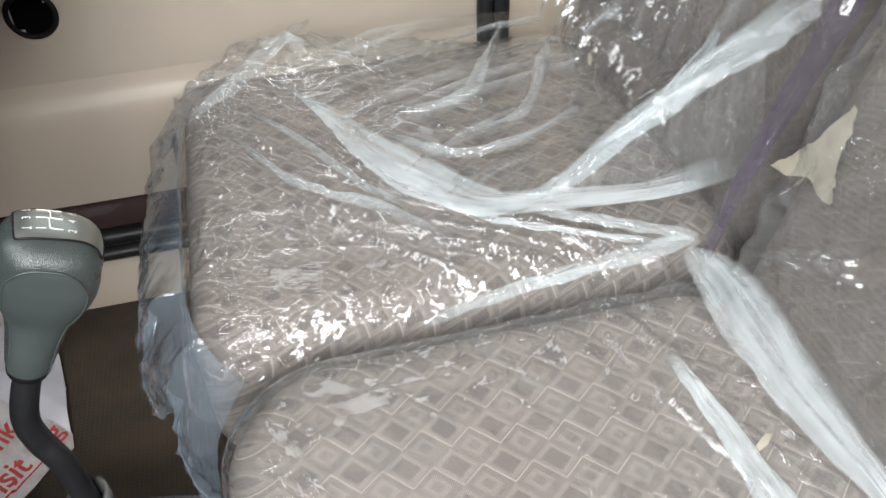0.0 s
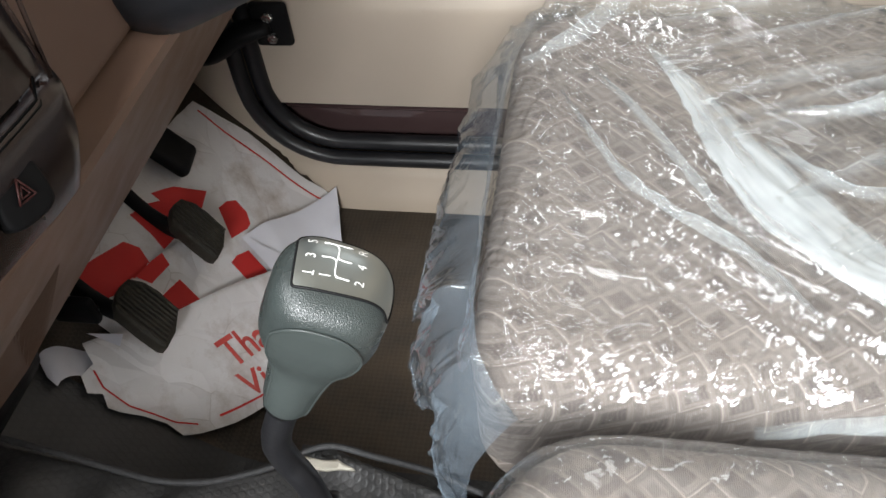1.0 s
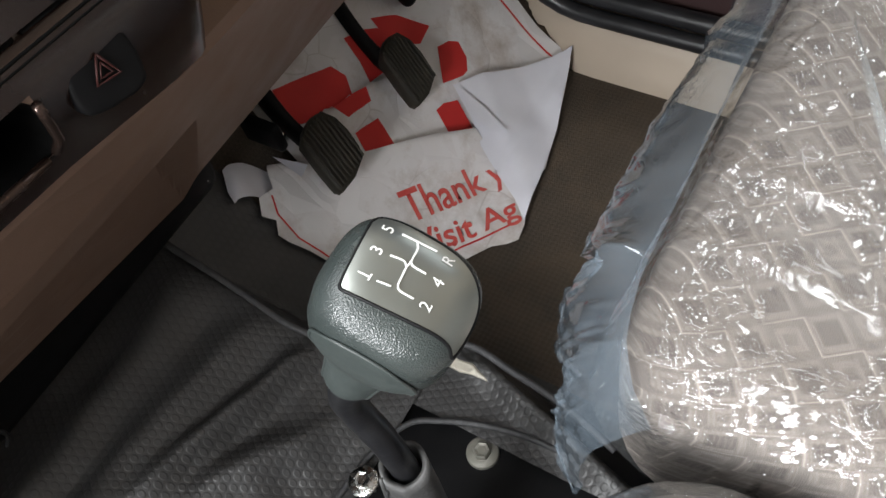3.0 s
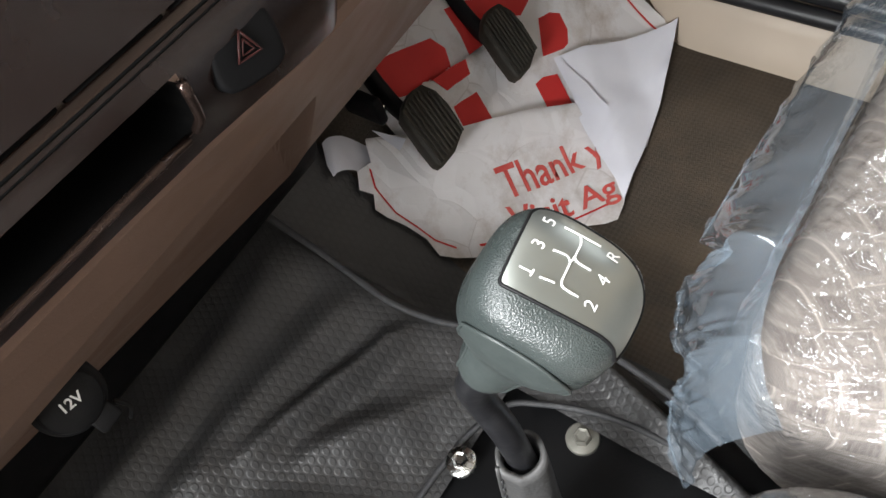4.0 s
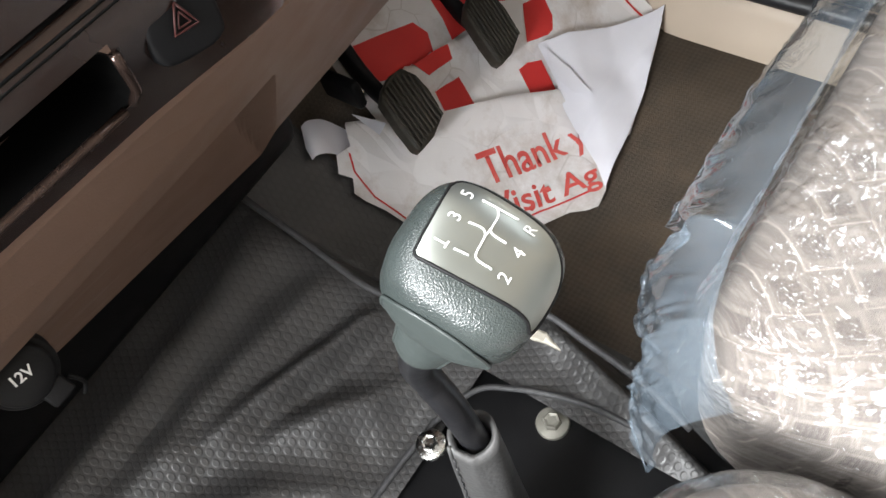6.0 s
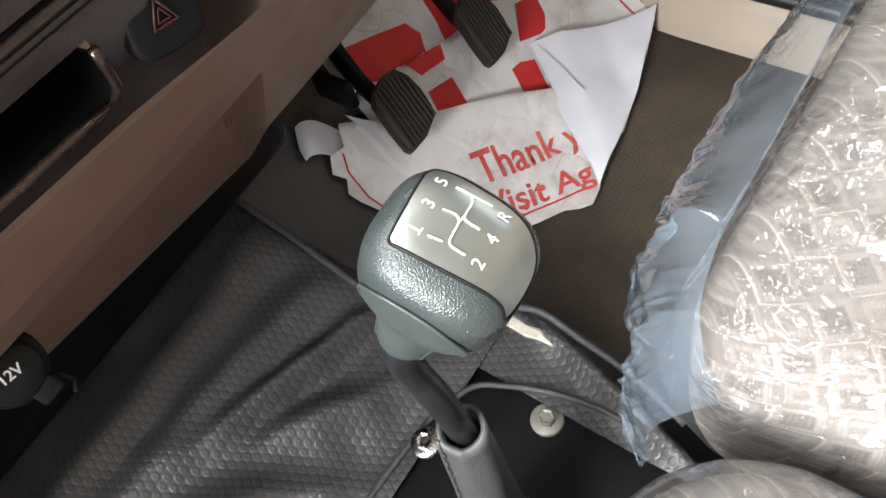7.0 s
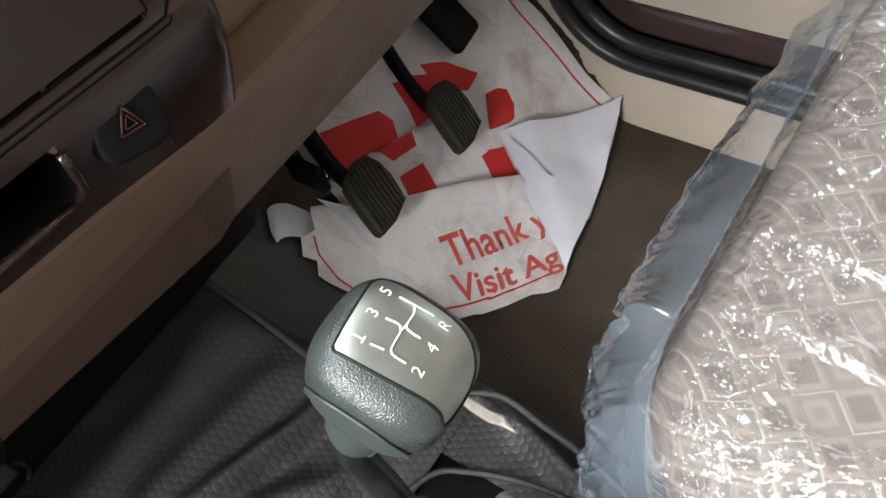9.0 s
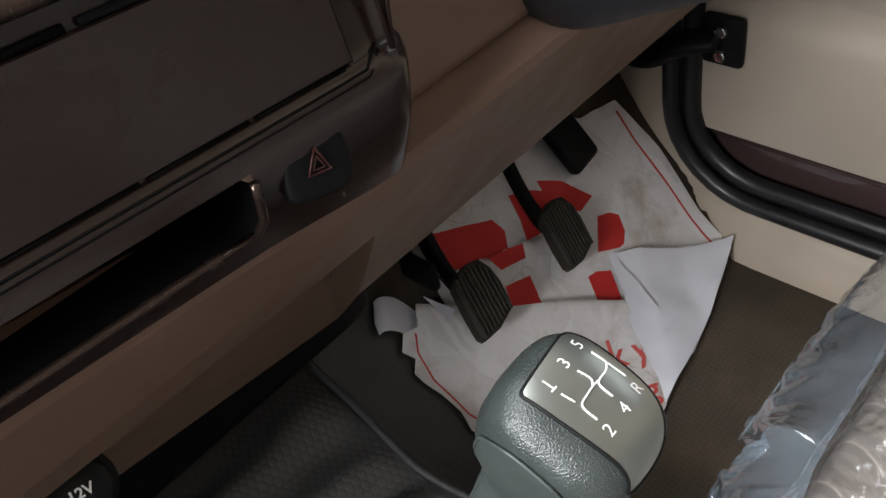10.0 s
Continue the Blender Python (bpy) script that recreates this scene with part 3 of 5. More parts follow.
bm = bmesh.new()
ysteps = [-0.95, -0.5, -0.2, 0.0, 0.2, 0.35] + [0.43 + 0.0025 * i for i in range(27)] + [0.6, 0.75, 0.9, 1.02]
rings = [[Vector((x, y, z)) - DA for x, z in dash_profile(y)] for y in ysteps]
vs = [[bm.verts.new(p) for p in r] for r in rings]
for a, b in zip(vs, vs[1:]):
    for j in range(len(a)):
        bm.faces.new((a[j], a[(j + 1) % len(a)], b[(j + 1) % len(a)], b[j]))
bm.faces.new(vs[0])
bm.faces.new(vs[-1])
bmesh.ops.recalc_face_normals(bm, faces=bm.faces)
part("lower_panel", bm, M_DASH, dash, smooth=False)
# unseen box, added under the dash to keep side light off the footwell
part("footwell_light_block", rbox((0.30, 0.75, 0.30), (-0.36, -0.30, -0.16), 0.02, 3), M_BLACK, dash)


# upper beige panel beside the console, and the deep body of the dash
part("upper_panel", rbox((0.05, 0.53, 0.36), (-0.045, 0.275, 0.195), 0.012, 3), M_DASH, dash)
# solid near-black strip that paints the shadow between the two panels
part("panel_gap_shade", rbox((0.03, 0.53, 0.012), (-0.041, 0.275, 0.014), 0.003, 2), M_HOLESHADE, dash)
part("dash_body", rbox((0.40, 1.95, 0.30), (-0.30, -0.45, 0.14), 0.02, 3), M_BLACK, dash)
part("dash_top", rbox((0.44, 1.98, 0.04), (-0.31, -0.44, 0.33), 0.018, 3), M_BLACK, dash)

# console: dark glossy face with a storage slot, hazard switch and blank radio cover
SLOT_Y0, SLOT_Y1, SLOT_Z0, SLOT_Z1 = 0.13, 0.3855, 0.5715, 0.6035


def console_x(z):
    """Front of the console in section."""
    pts = [(0.540, -0.4035), (0.546, -0.4005), (0.560, -0.394), (0.580, -0.3865), (0.600, -0.3825), (0.610, -0.3822), (0.617, -0.3845), (0.6205, -0.3890), (0.70, -0.4010), (0.80, -0.415)]
    for (z0, x0), (z1, x1) in zip(pts, pts[1:]):
        if z <= z1:
            return x0 + (x1 - x0) * (z - z0) / (z1 - z0)
    return pts[-1][1]


bm = bmesh.new()
zs = [0.541, 0.543, 0.546, 0.552, 0.558, 0.564, SLOT_Z0, 0.576, 0.582, 0.588, 0.594, SLOT_Z1, 0.605, 0.610, 0.6135, 0.617, 0.6195, 0.6205, 0.63, 0.66, 0.69, 0.70, 0.75, 0.80]
yy = [-0.15, 0.0, 0.05, SLOT_Y0, 0.2, 0.3, 0.36, SLOT_Y1, 0.41, 0.43, 0.45, 0.462, 0.470, 0.475, 0.4785, 0.480]


def console_pt(y, z):
    e = max(0.0, (y - 0.468) / 0.012)
    bend = 0.02 * max(0.0, z - 0.56)
    if z < SLOT_Z0:
        z = SLOT_Z0 + (z - SLOT_Z0) * (SLOT_Z0 - console_foot(y)) / (SLOT_Z0 - 0.541)
    return Vector((console_x(z) - 0.007 * e ** 2.2, y + bend * 2 * max(0, (y - 0.3) / 0.18), z + climb(y)))


g = {(i, j): bm.verts.new(console_pt(y, z) - DA) for i, y in enumerate(yy) for j, z in enumerate(zs)}
for i in range(len(yy) - 1):
    for j in range(len(zs) - 1):
        if SLOT_Y0 <= yy[i] and yy[i + 1] <= SLOT_Y1 and SLOT_Z0 <= zs[j] and zs[j + 1] <= SLOT_Z1:
            continue
        bm.faces.new((g[i, j], g[i + 1, j], g[i + 1, j + 1], g[i, j + 1]))
edge = [g[len(yy) - 1, j] for j in range(len(zs))]
back = [bm.verts.new(v.co + Vector((-0.05, 0.001, 0))) for v in edge]
for j in range(len(zs) - 1):
    bm.faces.new((edge[j], back[j], back[j + 1], edge[j + 1]))
console = part("console", bm, M_CONSOLE, dash, "dark brown semi-gloss console face")

# slot: rim and hollow
sl = rrect((SLOT_Y1 - SLOT_Y0) / 2, (SLOT_Z1 - SLOT_Z0) / 2, 0.006, 80)
cy, cz = (SLOT_Y0 + SLOT_Y1) / 2, (SLOT_Z0 + SLOT_Z1) / 2
rim = [console_pt(cy + a, cz + b) + Vector((0.0006, 0, 0)) - DA for a, b in sl]
side = [p for p, (a, b) in zip(rim[-12:] + rim[:30], sl[-12:] + sl[:30]) if a > 0.12 and b < 0.0148]
part("slot_rim", tube(side, 0.0022, 10, up=(1, 0, 0)), M_TRIM, console, "bronze rim of the storage slot")
foot_rim = [console_pt(SLOT_Y1 - 0.008 - 0.02 * i, SLOT_Z0) + Vector((0.0006, 0, 0)) - DA for i in range(14)]
part("slot_rim", tube(foot_rim, 0.0022, 10, up=(1, 0, 0)), M_TRIM, console, "bronze rim of the storage slot")
part("slot_hollow", loft([[Vector((console_x(cz + b * f) - d, cy + a * f, cz + b * f + climb(cy + a))) - DA for a, b in sl] for d, f in ((0.0, 1.0), (0.02, 0.98), (0.10, 0.96))]), M_HOLESHADE, console)

# blank cover with its grooves, and the rounded ledge below it
COV_Y1, COV_Z0, COV_Z1 = 0.4495, 0.6215, 0.6785


def on_console(y, z, out=0.0):
    """A point on the console's face at y and height z, before its climb."""
    return Vector((console_x(z) + out, y, z + climb(y))) - DA


bm = bmesh.new()
cov = [(y, z) for y in (0.05, 0.15, 0.25, 0.35, 0.42, 0.4495) for z in (COV_Z0 + 0.002, 0.64, 0.66, COV_Z1 - 0.002)]
front_v = [bm.verts.new(on_console(y, z, 0.0042)) for y, z in cov]
rear_v = [bm.verts.new(on_console(y, z, -0.002)) for y, z in cov]
for a in range(5):
    for b in range(3):
        bm.faces.new([front_v[4 * (a + da) + b + db] for da, db in ((0, 0), (1, 0), (1, 1), (0, 1))])
loop = [0, 4, 8, 12, 16, 20, 21, 22, 23, 19, 15, 11, 7, 3, 2, 1]
for a, b in zip(loop, loop[1:] + loop[:1]):
    bm.faces.new((front_v[a], front_v[b], rear_v[b], rear_v[a]))
bmesh.ops.bevel(bm, geom=[e for e in bm.edges if len(e.link_faces) == 2 and e.calc_face_angle() > 0.8 and all(v in front_v for v in e.verts)], offset=0.0012, segments=2, affect="EDGES")
cover = part("radio_cover", bm, M_CONSOLE, console, "flat dark blanking cover", smooth=False)
for y0, y1 in ((0.10, 0.290), (0.294, 0.3475), (0.3515, 0.3965), (0.4005, 0.4475)):
    part("groove", tube([on_console(y0, COV_Z0, 0.0012), on_console(y1, COV_Z0, 0.0012)], 0.0014, 6), M_HOLESHADE, console)
for y0, y1 in ((0.10, 0.353), (0.358, 0.46)):
    part("groove", tube([on_console(y0, COV_Z1, 0.0012), on_console(y1, COV_Z1, 0.0012)], 0.0018, 6), M_HOLESHADE, console)
part("groove", tube([on_console(COV_Y1 + 0.001, COV_Z0, 0.0012), on_console(COV_Y1 + 0.001, COV_Z1, 0.0012)], 0.0012, 6), M_HOLESHADE, console)
for z, r in ((0.6165, 0.0007), (0.6135, 0.0005)):
    part("ledge_line", tube([on_console(y, z, 0.0002) for y in (0.05, 0.2, 0.35, 0.44, 0.455)] + [on_console(0.4655, z + 0.006, 0.0002)], r, 6), M_HOLESHADE, console)
part("top_rail", tube([on_console(y, 0.6915, 0.003) for y in (0.0, 0.2, 0.35, 0.46)], 0.0065, 12, 0.7), M_TRIM, console, "bronze rail over the cover")

# vent frame: narrow polished loop
for va, vb in (((-0.3885, 0.4665, 0.71), (-0.3830, 0.4700, 0.619)), ((-0.3830, 0.4700, 0.619), (-0.3860, 0.4835, 0.70))):
    part("vent_trim", tube([Vector(va) - DA, Vector(va).lerp(Vector(vb), 0.5) - DA, Vector(vb) - DA], 0.0013, 10, up=(1, 0, 0)), M_TRIM, console, "polished bronze vent trim")

# hazard switch
hz = Vector((-0.3836, 0.4155, 0.5920))
hm = pose(*(hz - DA), 0, 0, 0) @ pose(0, 0, 0, 0, -13, 0)
hb = bmesh.new()
corner = [(-0.0125, 0.0135), (-0.0185, -0.0035), (-0.0150, -0.0110), (0.0125, -0.0180), (0.0175, -0.0040), (0.0175, 0.0105), (0.0125, 0.0145), (-0.0065, 0.0172)]
out = []
for i, p in enumerate(corner):
    a, b = Vector(corner[i - 1]), Vector(corner[(i + 1) % 8])
    p = Vector(p)
    for f in (-0.30, -0.12, 0.12, 0.30):
        q = p.lerp(a if f < 0 else b, abs(f))
        out.append(tuple(q + (((a + b) / 2 - p) * (0.10 if abs(f) < 0.2 else 0.0))))
add_mesh(hb, loft([[Vector((d, a * f, b * f)) for a, b in out] for d, f in ((-0.008, 1.0), (0.0002, 1.0), (0.0016, 0.96), (0.0022, 0.86), (0.0020, 0.4))]), hm)
switch = part("hazard_switch", hb, M_SWITCH, console, "black hazard warning switch")
for nm, s, w in (("hazard_triangle", 0.0068, 0.0006), ("hazard_triangle", 0.0035, 0.0005)):
    tri = [Vector((0.0030, s * math.sin(a + 0.22), 0.001 + 1.08 * s * math.cos(a + 0.22))) for a in (0, 2.0944, 4.18879)]
    path = [tri[0], tri[0].lerp(tri[1], 0.5), tri[1], tri[1].lerp(tri[2], 0.5), tri[2], tri[2].lerp(tri[0], 0.5), tri[0]]
    tb = bmesh.new()
    add_mesh(tb, tube(path, w, 6, up=(1, 0, 0)), hm)
    part(nm, tb, M_HAZ, switch, "red warning triangle")

# 12 V socket with its rubber cap
sk = Vector((-0.4640, 0.266, 0.4535))
sm = pose(*(sk - DA)) @ pose(0, 0, 0, 0, 56, 0) @ Matrix.Scale(1.2, 4)
sb = bmesh.new()
add_mesh(sb, loft([[Vector((r * math.cos(a), r * math.sin(a), h)) for a in (2 * math.pi * i / 40 for i in range(40))] for r, h in ((0.0165, -0.01), (0.0165, 0.004), (0.0155, 0.0055), (0.0140, 0.0058), (0.0138, 0.0115), (0.0125, 0.0132), (0.004, 0.0138))]), sm)
socket = part("power_socket", sb, M_BLACK, dash, "black rubber-capped power socket")
sb = bmesh.new()
add_mesh(sb, rbox((0.010, 0.012, 0.004), (0.0165, 0.003, 0.009), 0.0015, 2), sm)
part("pull_tab", sb, M_BLACK, socket)
sb = bmesh.new()
add_mesh(sb, tube(smooth_line([(0.016, 0.010, 0.004), (0.024, 0.012, 0.003), (0.029, 0.008, -0.002)], 5), 0.0011, 6), sm)
part("cap_strap", sb, M_BLACK, socket)
part("marking", letters("12V", 0.0068, lambda x, y: sm @ Vector((-y * 0.96 + x * 0.2, x * 0.96 + y * 0.2, 0.0142)), 0.00015), M_WHITE, socket, "white 12V marking")

# steering column shroud
column = thing("steering_column", "dark grey plastic shroud of the steering column", "steering column", at=(-0.42, 0.70, 0.60))
part("shroud", rbox((0.19, 0.19, 0.17), (0.032, -0.010, 0.038), 0.05, 6, turn=(0, -22, 6)), M_SHROUD, column)
part("column_collar", rbox((0.10, 0.11, 0.11), (-0.07, -0.01, 0.02), 0.03, 4, turn=(0, -28, 0)), M_BLACK, column)

# door check strap bracket
brk = thing("door_check", "black door check bracket with two bright bolts", "door hinge", at=(-0.555, 1.035, 0.26))
part("bracket", rbox((0.05, 0.012, 0.062), (0.03, 0.0, 0.028), 0.006, 3), M_BLACK, brk)
part("strap", tube(smooth_line([(0.03, -0.008, 0.03), (-0.01, -0.014, 0.022), (-0.05, -0.018, 0.0), (-0.09, -0.02, -0.01)], 6), lambda f: 0.014 + 0.012 * math.sin(f * 3.1), 10, 0.6), M_BLACK, brk)
for z in (0.012, 0.042):
    part("bolt", loft([[Vector((0.030 + r * math.cos(a), y, z + r * math.sin(a))) for a in (math.pi * i / 3 for i in range(6))] for r, y in ((0.0075, -0.004), (0.0075, -0.010), (0.006, -0.0115))]), M_STEEL, brk, "bright bolt head", smooth=False)

# ---- tunnel, stamped vinyl cover and gear base ----


def vinyl_z(x, y):
    """Draped cover over the gearbox tunnel: rises towards the bulkhead, falls away at the driver's side, with slack folds."""
    z = 0.128 + 0.33 * max(0.0, -0.40 - x) + 0.05 * max(0.0, 0.30 - y)
    edge = 0.474 + 0.068 * min(max((x + 0.50) / 0.14, 0), 1) ** 1.4
    fold = 0.0
    for px, py, ang, wid, amp, ln in ((-0.498, 0.37, 76, 0.013, 0.024, 0.10), (-0.455, 0.36, 58, 0.017, 0.016, 0.09), (-0.540, 0.33, 86, 0.020, 0.020, 0.15), (-0.425, 0.30, 40, 0.016, 0.012, 0.07), (-0.590, 0.28, 92, 0.022, 0.016, 0.20), (-0.49, 0.20, 64, 0.026, 0.018, 0.12)):
        a = radians(ang)
        dx, dy = x - px, y - py
        s, t = dx * math.cos(a) + dy * math.sin(a), -dx * math.sin(a) + dy * math.cos(a)
        fold += amp * math.exp(-(t / wid) ** 2 - (s / ln) ** 2)
    fold += 0.006 * noise.noise(Vector((x * 14, y * 9, 3))) + 0.003 * noise.noise(Vector((x * 40, y * 30, 7)))
    keep = min(1, max(0, (edge - y) / 0.03)) * min(1, max(0, (-0.372 - x) / 0.045))
    over = y - edge
    if over > 0:
        z -= over * 2.6 + 0.02 * (1 - math.exp(-over / 0.01))
    return max(z + fold * keep, toe(x) + 0.004)


gearbox = thing("tunnel_cover", "black stamped vinyl cover draped over the gearbox tunnel", "tunnel cover", at=(-0.48, 0.3, 0.0))
TO = Vector((-0.48, 0.3, 0.0))
bm = bmesh.new()
nx, ny = 150, 170
gg = {}
for i in range(nx + 1):
    for j in range(ny + 1):
        x, y = -0.72 + 0.345 * i / nx, -0.12 + 0.70 * j / ny
        gg[i, j] = bm.verts.new(Vector((x, y, vinyl_z(x, y))) - TO)
for i in range(nx):
    for j in range(ny):
        bm.faces.new((gg[i, j], gg[i + 1, j], gg[i + 1, j + 1], gg[i, j + 1]))
part("draped_vinyl", bm, M_VINYL, gearbox)
# strip of the same cloth that runs on beside the gear base
bm = bmesh.new()
gg = {}
for i in range(61):
    for j in range(31):
        x, y = -0.381 + 0.27 * i / 60, 0.470 + 0.115 * j / 30
        ed = 0.541 - 0.03 * max(0, (x + 0.36) / 0.1)
        z = 0.124 + 0.012 * math.exp(-((y - ed + 0.004) / 0.012) ** 2) + 0.003 * noise.noise(Vector((x * 30, y * 30, 1)))
        if y > ed:
            z -= (y - ed) * 2.8
        gg[i, j] = bm.verts.new(Vector((x, y, max(z, 0.003))) - TO)
for i in range(60):
    for j in range(30):
        bm.faces.new((gg[i, j], gg[i + 1, j], gg[i + 1, j + 1], gg[i, j + 1]))
part("side_strip", bm, M_VINYL, gearbox)


def piping(points, r=0.0033, lift=0.002):
    line = smooth_line(points, 8)
    return tube([p - TO for p in line], r, 10)


part("edge_piping", piping([(-0.66, 0.479, 0.224), (-0.627, 0.476, 0.212), (-0.575, 0.475, 0.194), (-0.542, 0.473, 0.184), (-0.500, 0.471, 0.172), (-0.470, 0.477, 0.160), (-0.441, 0.487, 0.152), (-0.40, 0.507, 0.147), (-0.355, 0.534, 0.146), (-0.305, 0.531, 0.140), (-0.25, 0.524, 0.135), (-0.20, 0.51, 0.13)]), M_PIPING, gearbox, "grey woven edge piping")
part("inner_piping", piping([(-0.392, 0.20, 0.131), (-0.390, 0.32, 0.131), (-0.386, 0.39, 0.131), (-0.379, 0.425, 0.131), (-0.367, 0.452, 0.130), (-0.345, 0.466, 0.128), (-0.31, 0.480, 0.127), (-0.27, 0.488, 0.127), (-0.22, 0.490, 0.127)], 0.0028), M_PIPING, gearbox)

base = thing("gearbox_cover", "black rubber plate round the gear lever, bolted down", "gear base", at=(-0.28, 0.33, 0.0))
part("plate", rbox((0.27, 0.56, 0.09), (0.03, -0.13, 0.072), 0.006, 2), M_BLACK, base)
part("tunnel_hump", rbox((0.50, 1.05, 0.09), (0.05, -0.32, 0.05), 0.03, 4), M_BLACK, base)


def bolt(name, x, y, z, r, mat, label):
    """Hexagon flange bolt."""
    ob = thing(name, label, "bolt", "bolts of the gear base", at=(x, y, z))
    circ = [2 * math.pi * i / 32 for i in range(32)]
    part("washer", loft([[Vector((q * math.cos(a), q * math.sin(a), h)) for a in circ] for q, h in ((r, -0.002), (r, 0.0016), (r * 0.92, 0.0024), (r * 0.3, 0.0026))]), mat, ob)
    hexa = [math.pi * i / 3 + 0.4 for i in range(6)]
    part("head", loft([[Vector((q * math.cos(a), q * math.sin(a), h)) for a in hexa] for q, h in ((r * 0.55, 0.0018), (r * 0.55, 0.0075), (r * 0.47, 0.0088), (r * 0.30, 0.0080))]), mat, ob, smooth=False)
    return ob


bolt("bolt", -0.373, 0.388, 0.137, 0.0135, M_STEEL, "bright zinc flange bolt in the gear base")
bolt("bolt", -0.300, 0.4605, 0.119, 0.0145, M_PALESTEEL, "dull dusty flange bolt in the gear base")

# torn scrap of pale foam showing at the edge of the cover
bm = sheet([(-0.390, 0.514), (-0.372, 0.520), (-0.352, 0.517), (-0.338, 0.519), (-0.319, 0.511), (-0.333, 0.5105), (-0.345, 0.508), (-0.366, 0.509)], 0.006, lambda x, y: Vector((x, y, 0.151 + 0.003 * noise.noise(Vector((x * 90, y * 90, 0))))))
geo = bmesh.ops.extrude_face_region(bm, geom=bm.faces[:])
bmesh.ops.translate(bm, verts=[v for v in geo["geom"] if isinstance(v, bmesh.types.BMVert)], vec=(0, 0, -0.005))
tagged(part("torn_lining", bm, M_SCRAP), "torn strip of pale lining at the cover's edge", "scrap")

# ---- gear lever ----
lever = thing("gear_lever", "gear lever with grey pear-shaped knob and silver shift plate", "gear lever", at=(-0.27, 0.37, 0.12))
LO = Vector((-0.27, 0.37, 0.12))
K_UP = Vector((0.405, 0.043, 0.914)).normalized()
K_R = (Vector((-0.05, 0.995, 0.0)) - K_UP * Vector((-0.05, 0.995, 0.0)).dot(K_UP)).normalized()
K_U = K_UP.cross(K_R)
K_TOP = Vector((-0.2285, 0.3925, 0.5815)) - LO
HA, HB, HC, HP = 0.0250, 0.0275, 0.021, 3.0
HR, HU = 0.0005, -0.0042


def knob_pt(r, u, w):
    return K_TOP + K_R * (r - 0.0027) + K_U * (u + 0.001) + K_UP * w


def head_w(r, u):
    """Height of the knob's crown over its widest part's plane, taken from the apex."""
    s = (abs(r - HR) / HA) ** HP + (abs(u - HU) / HB) ** HP
    return HC * (max(0.0, 1 - s)) ** (1 / HP) - HC


def knob_ring(half_r, half_u, w, p=3.0, cr=0.0, cu=0.0, n=72):
    out = []
    for i in range(n):
        a = 2 * math.pi * i / n
        c, s = math.cos(a), math.sin(a)
        q = (abs(c) ** p + abs(s) ** p) ** (-1 / p)
        out.append(knob_pt(cr + half_r * q * c, cu + half_u * q * s, w))
    return out


# the pear's sections under the crown: height, half widths, centre, squareness
BODY = [(-HC, HA, HB, HR, HU, 3.0), (-0.030, 0.0249, 0.0279, 0.0002, -0.0043, 2.9), (-0.037, 0.0240, 0.0274, 0.0, -0.0043, 2.8), (-0.044, 0.0220, 0.0255, -0.0010, -0.0042, 2.6), (-0.050, 0.0194, 0.0226, -0.0020, -0.0040, 2.5),
        (-0.055, 0.0173, 0.0198, -0.0028, -0.0037, 2.3), (-0.060, 0.0160, 0.0178, -0.0035, -0.0034, 2.2), (-0.068, 0.0151, 0.0160, -0.0045, -0.0030, 2.1), (-0.078, 0.0145, 0.0147, -0.0055, -0.0026, 2.0), (-0.090, 0.0138, 0.0133, -0.0066, -0.0022, 2.0),
        (-0.095, 0.0126, 0.0120, -0.0070, -0.0020, 2.0), (-0.096, 0.0105, 0.0100, -0.0070, -0.0020, 2.0)]
rings = []
for i in range(1, 18):
    q = math.sin(math.pi / 2 * i / 18)
    rings.append(knob_ring(HA * q, HB * q, HC * (1 - q ** HP) ** (1 / HP) - HC, 3.0, HR, HU))
rings += [knob_ring(a, b, w, p, cr, cu) for w, a, b, cr, cu, p in BODY]
bm = loft(rings)
bm.verts.ensure_lookup_table()
bm.faces.new([bm.verts[k] for k in range(72)])
knob = part("knob", bm, M_KNOB, lever, "grey-green grained plastic knob")


def body_at(th, w, lift):
    """A point on the knob's side at angle th and height w."""
    if w > BODY[0][0]:
        k = max(0.0, 1 - (max(0.0, w + HC) / HC) ** HP) ** (1 / HP)
        a, b, cr, cu, p = HA * k, HB * k, HR, HU, 3.0
    else:
        for lo, hi in zip(BODY, BODY[1:]):
            if hi[0] <= w <= lo[0]:
                f = (lo[0] - w) / (lo[0] - hi[0])
                break
        a, b, cr, cu, p = [lo[k] + (hi[k] - lo[k]) * f for k in range(1, 6)]
    c, sn = math.cos(th), math.sin(th)
    q = (abs(c) ** p + abs(sn) ** p) ** (-1 / p)
    return knob_pt(cr + (a + lift) * q * c, cu + (b + lift) * q * sn, w)


# smooth inset on the passenger side, with its raised outline
bm = bmesh.new()
cols, rows_n = 32, 30
gp = {}
for i in range(cols + 1):
    for j in range(rows_n + 1):
        e = -1 + 2 * i / cols
        topw = -0.0125 - (0.013 if e < 0 else 0.017) * abs(e) ** 3.2
        w = topw + (-0.0945 - topw) * j / rows_n
        wide = radians(41) * (1 + 0.25 * (j / rows_n))
        gp[i, j] = bm.verts.new(body_at(math.pi + 0.02 + wide * e, w, 0.0007))
for i in range(cols):
    for j in range(rows_n):
        bm.faces.new((gp[i, j], gp[i + 1, j], gp[i + 1, j + 1], gp[i, j + 1]))
border = [gp[0, j].co.copy() for j in range(rows_n, -1, -1)] + [gp[i, 0].co.copy() for i in range(1, cols + 1)] + [gp[cols, j].co.copy() for j in range(1, rows_n + 1)]
